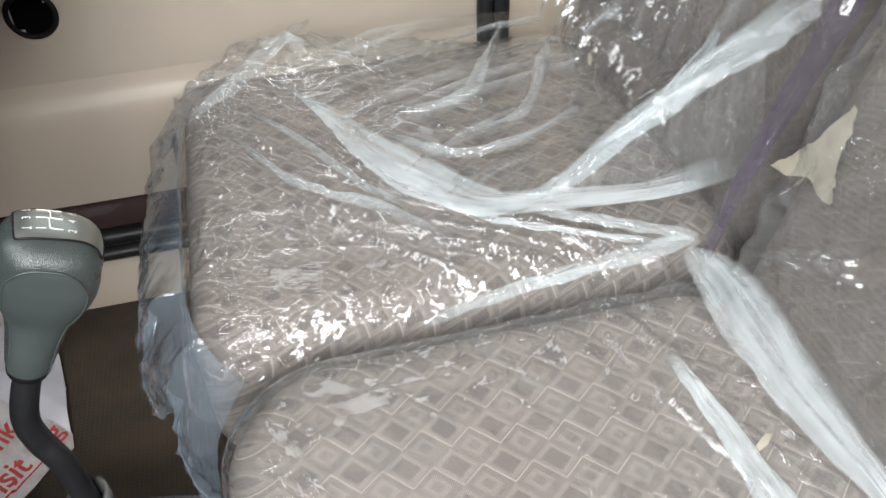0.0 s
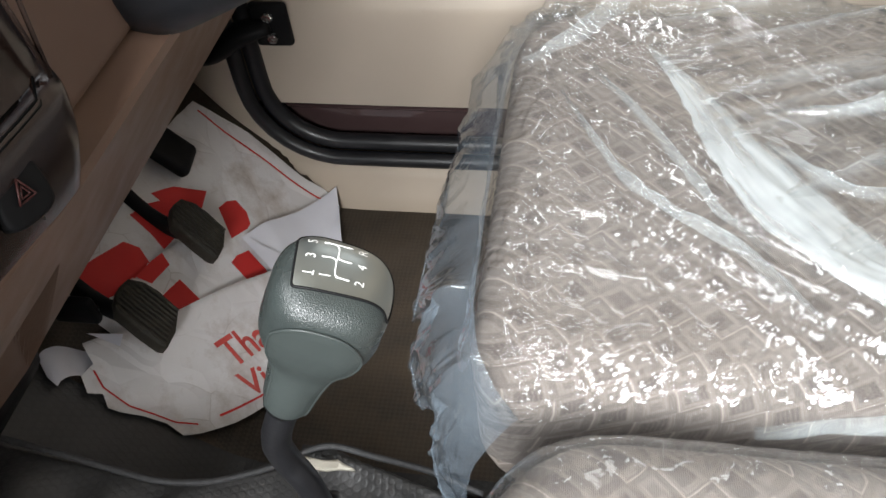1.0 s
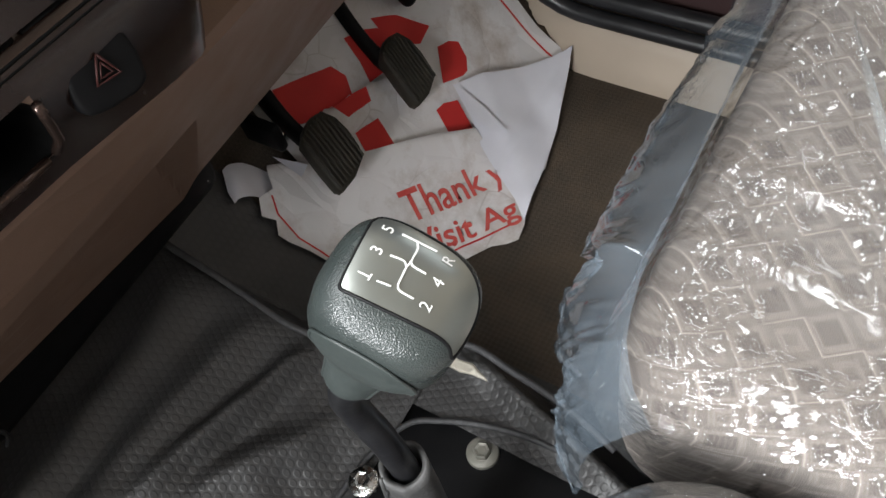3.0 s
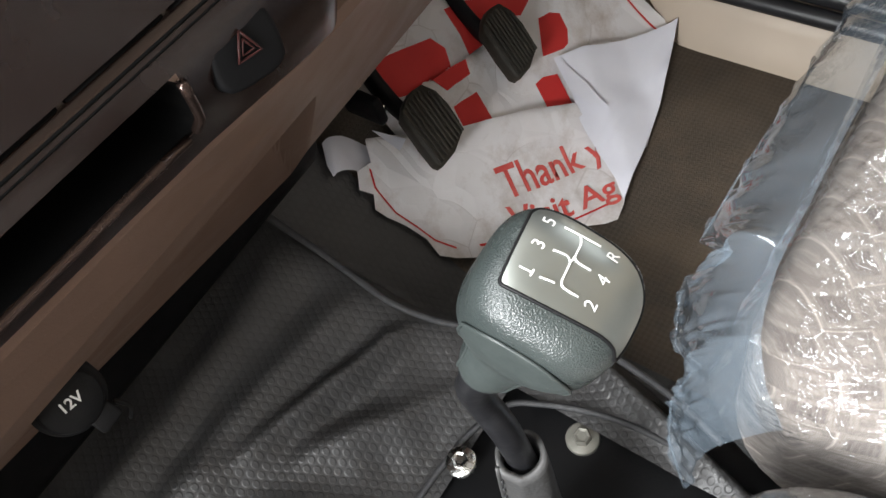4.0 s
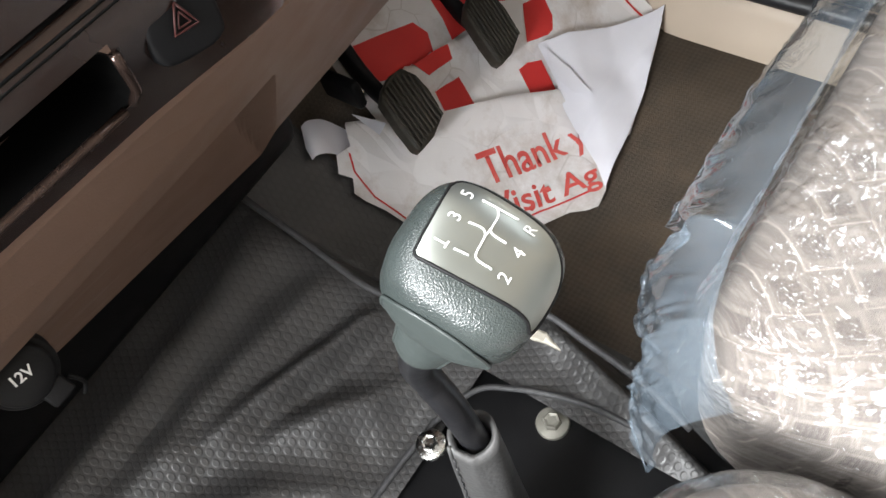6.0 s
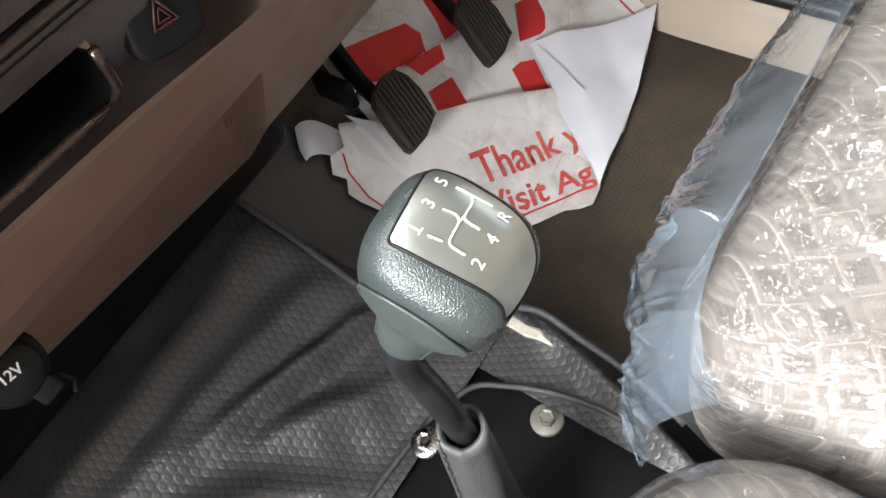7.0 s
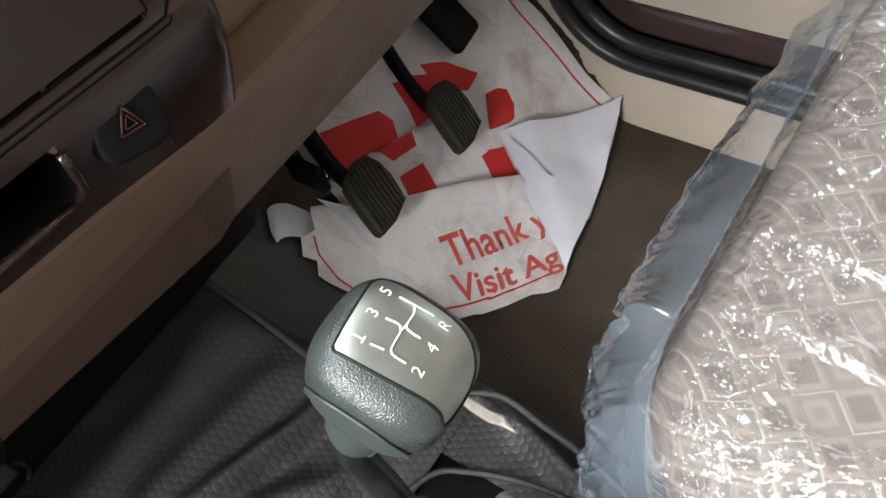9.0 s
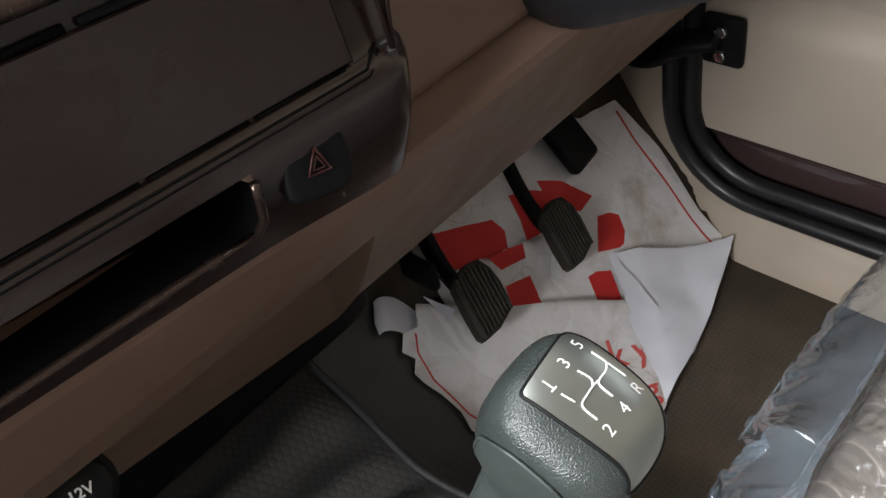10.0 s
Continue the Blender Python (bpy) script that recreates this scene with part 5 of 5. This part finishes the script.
def driver_film(p):
    q = p + SO
    front = max(0.0, (-0.17 - q.x) / 0.04)
    t = (q.x + 0.2) * 0.69 + (q.y - 0.83) * 0.72
    band = math.exp(-((t + 0.03) / 0.09) ** 2)
    d = creases(q, (0.72, -0.69), 22, 48, 0.0001 + 0.0035 * band * (0.35 + 0.65 * min(1, max(0, (q.y - 0.56) / 0.10))), 4) + (fold_lift(q) if q.z > 0.36 else 0.0)
    slack = min(1.0, max(0.0, 0.15 + 1.6 * noise.noise(q * 6.5 + Vector((2, 9, 0)))))
    d += creases(q, (0.9, -0.35), 18, 40, 0.0001 + 0.0006 * slack, 8)
    rim = math.exp(-((q.x + 0.165) / 0.035) ** 2) + math.exp(-((q.y - 0.485) / 0.03) ** 2)
    w = Vector((noise.noise(q * 20), noise.noise(q * 20 + Vector((5, 0, 0))), 0)) * 0.02
    d += (0.0002 + 0.0024 * min(rim, 1)) * (ridge((q + w) * 44) ** 2 - 0.5) + 0.0012 * min(rim, 1) * (ridge((q + w) * 100) ** 2 - 0.5)
    worn = max(0.0, min(1.0, worn_driver(q))) * min(1.0, max(0.0, 0.35 + 1.8 * noise.noise(q * 13 + Vector((8, 1, 3)))))
    d += worn * (0.0026 * crush(q, 42, -44, 38, 3.0) + 0.0011 * crush(q, 95, 20, 50, 7.0))
    d += 0.0006 * slack * crush(q, 26, 40, 30, 5.0)
    far = min(1, max(0, (q.y - 0.80) / 0.06)) * min(1, max(0, (0.16 - q.x) / 0.1))
    d += far * (0.012 + 0.012 * noise.noise(q * 9) + 0.0055 * crush(q, 24, 30, 45, 11.0) + 0.0026 * crush(q, 60, 100, 45, 13.0))
    d += 0.034 * math.exp(-((q.x + 0.065) / 0.075) ** 2 - ((q.y - 0.895) / 0.055) ** 2) * (0.85 + 0.25 * noise.noise(q * 12))
    if q.z < 0.37:
        flare = min((0.37 - q.z) / 0.10, 1.3)
        o = Vector((q.x - 0.05, (q.y - 0.69) * 0.8, 0)).normalized()
        wav = 0.010 * noise.noise(Vector((q.x * 16, q.y * 16, q.z * 6))) + 0.006 * noise.noise(q * 45)
        p = p + o * ((0.016 if q.x < -0.1 else 0.004) * flare ** 0.8 + wav * 0.5 * min(1, flare * 2))
    p = p + Vector((-0.3 * d * min(front, 1), -0.3 * d * min(max(0.0, (0.50 - q.y) / 0.03), 1), d))
    return p


cover1 = thing("driver_seat_cover", "clear crinkled plastic cover over the driver's seat", "plastic cover", "seat covers", at=SO)
crumple(part("cushion_film", pillow(-0.20 - SO.x, 0.30 - SO.x, 0.463 - SO.y, 0.925 - SO.y, 0.30, 0.392, 0.06, 0.045, 680, 118, 0.004, 0.004, driver_film), M_FILM, cover1, smooth=False), worn_driver)


HEM_TOP = [(-0.120, 0.930, 0.385), (-0.178, 0.898, 0.387), (-0.196, 0.82, 0.388), (-0.199, 0.72, 0.388), (-0.199, 0.63, 0.388), (-0.198, 0.575, 0.387), (-0.198, 0.548, 0.386), (-0.197, 0.530, 0.386), (-0.193, 0.507, 0.384), (-0.189, 0.492, 0.382), (-0.183, 0.482, 0.377), (-0.176, 0.472, 0.370), (-0.160, 0.462, 0.350)]
HEM_FOOT = [(-0.150, 0.965, 0.300), (-0.222, 0.935, 0.302), (-0.247, 0.855, 0.302), (-0.253, 0.745, 0.303), (-0.259, 0.645, 0.299), (-0.262, 0.584, 0.286), (-0.226, 0.540, 0.364), (-0.255, 0.539, 0.290), (-0.244, 0.510, 0.276), (-0.221, 0.486, 0.310), (-0.229, 0.474, 0.272), (-0.223, 0.460, 0.236), (-0.203, 0.444, 0.205)]


def hang(top, foot, seed, o, n=300, m=40):
    """A loose hem of film between its upper line and its free edge, bulging a little, with sharp tips and soft folds."""
    bm = bmesh.new()
    rows = []
    for i in range(n + 1):
        f = i / n * (len(top) - 1)
        k = min(int(f), len(top) - 2)
        g = f - k
        a, b = Vector(top[k]).lerp(Vector(top[k + 1]), g), Vector(foot[k]).lerp(Vector(foot[k + 1]), g)
        b += Vector((0.003 * noise.noise(Vector((f * 3.1, seed, 0))), 0, 0.006 * noise.noise(Vector((f * 4.3, seed, 4)))))
        out = Vector((-0.9, -0.35 if f > 8 else 0.0, 0.3)).normalized()
        row = []
        for j in range(m + 1):
            w = j / m
            p = a.lerp(b, w)
            fold = 0.0015 * crush(p, 30, 70, 50, 4.0) * min(1, 2 * w) + 0.016 * math.sin(math.pi * min(1, w * 1.15)) ** 0.8 + w * (0.010 * (ridge(Vector((f * 1.3 + w, w * 1.2, seed))) - 0.75) + 0.008 * (ridge(Vector((f * 2.6 - 1.4 * w, w * 2.2, seed + 3))) - 0.72))
            row.append(bm.verts.new(p + out * fold - o))
        rows.append(row)
    for a, b in zip(rows, rows[1:]):
        for j in range(m):
            bm.faces.new((a[j], a[j + 1], b[j + 1], b[j]))
    return bm


crumple(part("front_hem", hang(HEM_TOP, HEM_FOOT, 2.0, SO), M_FILMBLUE, cover1, "bluish hanging hem of the plastic"), lambda q: 0.35 * max(0.0, noise.noise(q * 18)) + 0.4 * max(0.0, 1 - abs(q.z - 0.375) / 0.02))
HEM_EDGE = [Vector(p) - SO for p in HEM_FOOT]
part("hem_edge", tube([p for a, b in zip(HEM_EDGE, HEM_EDGE[1:]) for p in (a.lerp(b, 0.02), a.lerp(b, 0.5), a.lerp(b, 0.98))], 0.0009, 6, 0.5), M_FILMBLUE, cover1, "rolled milky edge of the hem")


def ribbon(path, width, seed, o, wave=0.004, n=60, m=8, lift=(0, 0, 1), fade=9.0):
    """A folded strip of film along a path; width is one number or a function of the way along. It lies in several layers, in streaks that run with it."""
    pts = smooth_line(path, 16)
    n, m = int(n * 1.5), m + 10
    bm = bmesh.new()
    milk = bm.verts.layers.float.new("milk")
    crease = bm.verts.layers.float.new("crinkle")
    rows = []
    for i in range(n + 1):
        f = i / n * (len(pts) - 1)
        k = min(int(f), len(pts) - 2)
        p = pts[k].lerp(pts[k + 1], f - k)
        d = (pts[k + 1] - pts[k]).normalized()
        side = d.cross(Vector(lift)).normalized()
        up = side.cross(d)
        hw = (width(i / n) if callable(width) else width) / 2
        along = i / n
        row = []
        for j in range(m + 1):
            w = -1 + 2 * j / m
            jag = 1 + 0.22 * noise.noise(Vector((along * 9, seed, w))) + 0.10 * noise.noise(Vector((along * 40, seed, w * 3)))
            pleats = 0.5 * (ridge(Vector((along * 2.2, w * 2.4, seed + 2))) - 0.7) + 0.25 * (ridge(Vector((along * 5, w * 5.5, seed + 6))) - 0.7)
            v = bm.verts.new(p + side * (hw * w * jag) + up * (wave * (1 - w * w) + wave * noise.noise(Vector((along * 8, w * 1.5, seed))) + 1.6 * wave * pleats * (1 - abs(w))) - o)
            streak = 0.45 + 0.9 * (ridge(Vector((along * 2.5, w * 3.2, seed + 9))) - 0.55) + 0.35 * noise.noise(Vector((along * 14, w * 6, seed)))
            edge = min(1.0, (1 - abs(w)) / 0.35) if w < 0 else min(1.0, (1 - abs(w)) / 0.10 + 0.4)
            v[milk] = max(0.12, min(1.3, (0.55 + streak) * edge)) * min(1.0, 0.25 + along * 5, 0.1 + (1 - along) * fade)
            v[crease] = max(0.0, 0.25 * noise.noise(Vector((along * 10, w * 2, seed + 4))))
            row.append(v)
        rows.append(row)
    for a, b in zip(rows, rows[1:]):
        for j in range(m):
            bm.faces.new((a[j], a[j + 1], b[j + 1], b[j]))
    return bm


part("folded_band", ribbon([(-0.075, 0.805, 0.412), (-0.058, 0.776, 0.414), (-0.033, 0.724, 0.416), (-0.009, 0.667, 0.416), (0.015, 0.62, 0.416), (0.042, 0.582, 0.416), (0.067, 0.557, 0.416), (0.095, 0.545, 0.416), (0.142, 0.538, 0.416), (0.221, 0.528, 0.418), (0.300, 0.530, 0.430)], lambda f: 0.002 + 0.012 * min(1, f * 6) + 0.034 * max(0.0, math.sin(min(max(f - 0.12, 0) * 1.6, 1) * math.pi)) + 0.018 * f, 3, SO, 0.004, 140, 14), M_BAND, cover1, "milky folded band of plastic")
part("folded_band", ribbon([(0.075, 0.558, 0.417), (0.110, 0.548, 0.419), (0.142, 0.546, 0.432), (0.191, 0.544, 0.476), (0.239, 0.541, 0.510), (0.29, 0.535, 0.547), (0.335, 0.53, 0.585), (0.39, 0.525, 0.63)], lambda f: 0.010 + 0.034 * f, 5, SO, 0.003, 90, 10, lift=(-0.6, -0.4, 0.7)), M_FOLD, cover1, "milky folded band of plastic")
part("folded_band", ribbon([(0.40, 0.60, 0.68), (0.345, 0.61, 0.57), (0.30, 0.62, 0.49), (0.25, 0.625, 0.43), (0.18, 0.60, 0.414)], lambda f: 0.026 - 0.018 * f, 15, SO, 0.003, 70, 8, lift=(-0.7, -0.3, 0.5)), M_BAND, cover1)
part("folded_band", ribbon([(0.11, 0.535, 0.412), (0.17, 0.498, 0.412), (0.225, 0.462, 0.412)], 0.016, 6, SO, 0.003), M_BAND, cover1)
part("folded_band", ribbon([(0.06, 0.54, 0.410), (0.12, 0.505, 0.410), (0.19, 0.470, 0.408)], 0.007, 9, SO, 0.003), M_BAND, cover1)


# thinner pleats that run with the bands and down from the backrest
for line, wide, seed in (
    ([(-0.147, 0.731, 0.419), (-0.098, 0.637, 0.419), (-0.066, 0.602, 0.419), (-0.016, 0.563, 0.417), (0.032, 0.503, 0.412)], 0.011, 41),
    ([(-0.122, 0.764, 0.420), (-0.065, 0.670, 0.420), (-0.034, 0.603, 0.420), (-0.001, 0.563, 0.418)], 0.008, 43),
    ([(0.188, 0.640, 0.436), (0.102, 0.614, 0.429), (0.047, 0.623, 0.427), (0.006, 0.664, 0.425)], 0.012, 45),
    ([(0.168, 0.825, 0.445), (0.121, 0.747, 0.438), (0.089, 0.705, 0.434), (0.013, 0.696, 0.428)], 0.020, 47),
    ([(0.205, 0.770, 0.450), (0.189, 0.745, 0.442), (0.137, 0.658, 0.435), (0.071, 0.640, 0.430)], 0.015, 49),
    ([(-0.182, 0.777, 0.415), (-0.129, 0.809, 0.432), (-0.088, 0.864, 0.440), (-0.038, 0.907, 0.442)], 0.024, 51),
):
    crumple(part("pleat", ribbon(line, lambda f, wide=wide: wide * (0.12 + 0.88 * math.sin(math.pi * f)), seed, SO, 0.006, 60, 8, fade=3.0), M_PLEAT, cover1, "thin milky pleat of plastic", smooth=False), lambda q: 0.3 + 1.2 * noise.noise(q * 25))


def web(a_line, b_line, seed, o, amp, n=60, m=40):
    """A loose sheet between two lines, with folds that run from one to the other."""
    A, B = smooth_line(a_line, 16), smooth_line(b_line, 16)
    bm = bmesh.new()
    rows = []
    for i in range(n + 1):
        f = i / n
        pa, pb = A[min(int(f * (len(A) - 1)), len(A) - 1)], B[min(int(f * (len(B) - 1)), len(B) - 1)]
        row = []
        for j in range(m + 1):
            w = j / m
            z = amp * (ridge(Vector((f * 7 + 0.6 * w, w * 0.7, seed))) ** 2 - 0.4) + 0.4 * amp * noise.noise(Vector((f * 25, w * 3, seed)))
            row.append(bm.verts.new(pa.lerp(pb, w) + Vector((-0.5, 0, 0.8)) * (z * math.sin(math.pi * (0.1 + 0.8 * w))) - o))
        rows.append(row)
    for a, b in zip(rows, rows[1:]):
        for j in range(m):
            bm.faces.new((a[j], a[j + 1], b[j + 1], b[j]))
    return bm


part("loose_web", web([(0.10, 0.546, 0.417), (0.17, 0.533, 0.418), (0.24, 0.520, 0.42), (0.30, 0.50, 0.435)], [(0.142, 0.546, 0.43), (0.191, 0.544, 0.474), (0.239, 0.541, 0.508), (0.29, 0.52, 0.545)], 3, SO, 0.010), M_FILM, cover1)


def front(y):
    """How far forward the loose film reaches over the cushion."""
    pts = [(0.55, 0.12), (0.60, 0.055), (0.66, 0.015), (0.73, -0.015), (0.80, -0.05), (0.88, -0.085), (0.95, -0.06)]
    for (a, xa), (b, xb) in zip(pts, pts[1:]):
        if y <= b:
            return xa + (xb - xa) * (y - a) / (b - a)
    return pts[-1][1]


def drape(seed, o, y0, y1, amp, n=220, m=130):
    """Film that comes down the backrest in pleats and runs out over the cushion, milky where the pleats stand double."""
    bm = bmesh.new()
    milk = bm.verts.layers.float.new("milk")
    crease = bm.verts.layers.float.new("crinkle")
    rows = []
    for i in range(n + 1):
        u = i / n
        y = y0 + (y1 - y0) * u
        row = []
        for j in range(m + 1):
            w = j / m
            if w < 0.5:
                h = 1 - w / 0.5
                c = Vector((0.290 + 0.13 * h, y, 0.455 + 0.28 * h))
                nrm = Vector((-0.95, 0, 0.25))
            else:
                h = (w - 0.5) / 0.5
                a = min(h / 0.25, 1) * math.pi / 2
                c = Vector((0.290 - 0.05 * math.sin(a) - (0.24 - front(y)) * max(0, h - 0.25) / 0.75, y - 0.05 * h * h, 0.455 - 0.045 * (1 - math.cos(a))))
                nrm = Vector((-0.3, 0, 0.9))
            big = ridge(Vector((u * 6.5 + 1.3 * w * w, w * 1.1, seed))) ** 3
            small = ridge(Vector((u * 17 + 2.4 * w * w, w * 2.2, seed + 5))) ** 3
            fold = big + 0.45 * small - 0.5 + 0.10 * crush(Vector((u, w, 0)), 9, 75, 25, 6.0)
            fold *= 1 - 0.7 * max(0, w - 0.8) / 0.2
            v = bm.verts.new(c + nrm * (amp * fold + 0.008) + Vector((0, 0.7 * amp * noise.noise(Vector((u * 9, w * 3, seed + 8))), 0)) - o)
            v[milk] = max(0.06, min(1.2, 2.4 * (big - 0.62) + 1.1 * (small - 0.68))) * (1 - 0.6 * max(0.0, w - 0.85) / 0.15)
            v[crease] = max(0.0, 0.9 * noise.noise(c * 9) + 0.1)
            row.append(v)
        rows.append(row)
    for a, b in zip(rows, rows[1:]):
        for j in range(m):
            bm.faces.new((a[j], a[j + 1], b[j + 1], b[j]))
    return bm


part("back_drape", drape(11, SO, 0.575, 0.925, 0.017), M_DRAPE, cover1, smooth=False)


def back_film(p):
    d = creases(Vector((p.x, p.y, p.z)), (1, 0.15), 22, 55, 0.008, 12) + 0.0022 * crush(p, 30, 85, 25, 4.0)
    return p + Vector((0, 0, d))


crumple(part("backrest_film", backrest(0.468, 0.93, 0.285, "film", seat, SO, 0.005, back_film, 240, 70), M_FILM, cover1, smooth=False), lambda q: 1.4 * noise.noise(q * 8))



def middle_back_film(p):
    """Slack film with long slanting pleats."""
    d = creases(p, (0.85, -0.55), 14, 34, 0.010, 31) + 0.5 * creases(p, (0.6, 0.8), 12, 30, 0.008, 37) + 0.0018 * crush(p, 24, 60, 40, 6.0)
    return p + Vector((0, 0, d))


cover2 = thing("middle_seat_cover", "clear plastic cover over the middle seat", "plastic cover", "seat covers", at=MO)


def worn_middle(q):
    back = min(1, max(0, (q.x - 0.06) / 0.1)) * max(0, 0.3 + noise.noise(q * 12))
    return max(back, 0.5 * math.exp(-((q.x + 0.14) / 0.03) ** 2), 0.4 * math.exp(-((q.y - 0.42) / 0.02) ** 2)) + 0.5 * max(0, noise.noise(q * 10 + Vector((4, 0, 0))) - 0.2)


def middle_film(p):
    q = p + MO
    d = creases(q, (0.25, -1), 16, 45, 0.0045, 21) * (0.4 + 1.2 * min(max((q.x - 0.0) / 0.15, 0), 1))
    d += 0.0016 * min(1.0, max(0.0, 0.3 + 1.5 * noise.noise(q * 7))) * crush(q, 20, 85, 25, 15.0)
    rim = min(1, math.exp(-((q.x + 0.15) / 0.04) ** 2) + math.exp(-((q.y - 0.42) / 0.03) ** 2))
    d += 0.002 * rim * noise.noise(q * 60)
    worn = max(0.0, min(1.0, worn_middle(q))) * min(1.0, max(0.0, 0.4 + 1.8 * noise.noise(q * 12)))
    d += worn * (0.0028 * crush(q, 38, 80, 40, 2.0) + 0.0011 * crush(q, 90, 10, 50, 9.0))
    return p + Vector((0, 0, d))


crumple(part("cushion_film", pillow(-0.178 - MO.x, 0.27 - MO.x, -0.08 - MO.y, 0.443 - MO.y, 0.27, 0.396, 0.085, 0.045, 520, 100, 0.003, 0.004, middle_film), M_FILMFLAT, cover2, smooth=False), worn_middle)
crumple(part("backrest_film", backrest(-0.06, 0.438, 0.244, "film", middle, MO, 0.005, middle_back_film, 320, 90), M_FILMFLAT, cover2, smooth=False), lambda q: 1.6 * noise.noise(q * 9 + Vector((0, 4, 0))) - 0.1)
part("folded_band", ribbon([(0.205, 0.440, 0.418), (0.208, 0.40, 0.424), (0.205, 0.35, 0.426), (0.203, 0.28, 0.424), (0.206, 0.20, 0.424), (0.20, 0.12, 0.42)], lambda f: 0.018 + 0.026 * math.sin(math.pi * min(f * 1.3, 1)), 31, MO, 0.005, lift=(-0.5, 0, 0.8)), M_BAND, cover2, "milky folded band of plastic")
part("folded_band", ribbon([(0.142, 0.345, 0.412), (0.146, 0.29, 0.416), (0.150, 0.22, 0.416), (0.150, 0.14, 0.414)], lambda f: 0.010 + 0.024 * f, 33, MO, 0.004), M_BAND, cover2)
part("raised_pleat", ribbon([(0.243, 0.395, 0.44), (0.25, 0.35, 0.47), (0.258, 0.315, 0.49)], lambda f: 0.012 + 0.018 * f, 35, MO, 0.012, lift=(-0.9, 0, 0.4)), M_FILM, cover2)
part("purple_edge", ribbon([(0.236, 0.462, 0.39), (0.250, 0.461, 0.455), (0.267, 0.459, 0.515), (0.285, 0.458, 0.57), (0.299, 0.457, 0.615), (0.325, 0.456, 0.70)], lambda f: 0.010 + 0.016 * f, 37, MO, 0.003, 60, 8, lift=(-0.8, -0.55, 0.2)), M_PURPLE, cover2, "purple-tinted edge of the plastic")
part("film_edge", ribbon([(-0.02, 0.436, 0.402), (0.04, 0.444, 0.408), (0.10, 0.449, 0.412), (0.16, 0.452, 0.416), (0.215, 0.452, 0.424)], lambda f: 0.008 + 0.016 * f, 51, MO, 0.004, 80, 8), M_FOLD, cover2)

# an added pale sheet stands in for brighter cloth bared by a tear in the film; two crumbs of packing lie on the plastic
TEAR = Vector((0.2635, 0.405, 0.528))


def on_tear(a, b):
    """a runs across the backrest, b up it."""
    return Vector((0.242 * b, -a, 0.970 * b)) + Vector((-0.97, 0, 0.24)) * (0.004 * (ridge(Vector((a * 70, b * 70, 3))) - 0.8))


patch = thing("torn_patch", "pale beige patch in place of cloth bared by a tear in the plastic", "packing", at=TEAR)
rag = smooth_line([(*p, 0) for p in ((-0.032, -0.034), (-0.018, -0.016), (-0.004, 0.006), (0.010, 0.038), (0.018, 0.024), (0.022, 0.002), (0.030, -0.014), (0.034, -0.024), (0.020, -0.026), (0.004, -0.022), (-0.014, -0.032))], 6)
rag = [(p.x + 0.0022 * noise.noise(Vector((p.x * 300, p.y * 300, 1))), p.y + 0.0022 * noise.noise(Vector((p.x * 300, p.y * 300, 5)))) for p in rag]
part("sheet", sheet(rag, 0.005, on_tear), M_PATCHPACK, patch)
for x, y, z, turn in ((0.159, 0.259, 0.4185, 25), (0.246, 0.752, 0.4290, 70)):
    crumb = thing("packing_crumb", "small cream crumb of packing on the plastic", "packing", "packing crumbs", at=(x, y, z))
    m = pose(0, 0, 0, 0, 0, turn)
    part("flake", sheet([(-0.009, -0.001), (0.002, -0.003), (0.010, -0.001), (0.007, 0.002), (-0.003, 0.002)], 0.004, lambda a, b: m @ Vector((a, b, 0.003 * math.sin(a * 190)))), M_PATCHPACK, crumb)
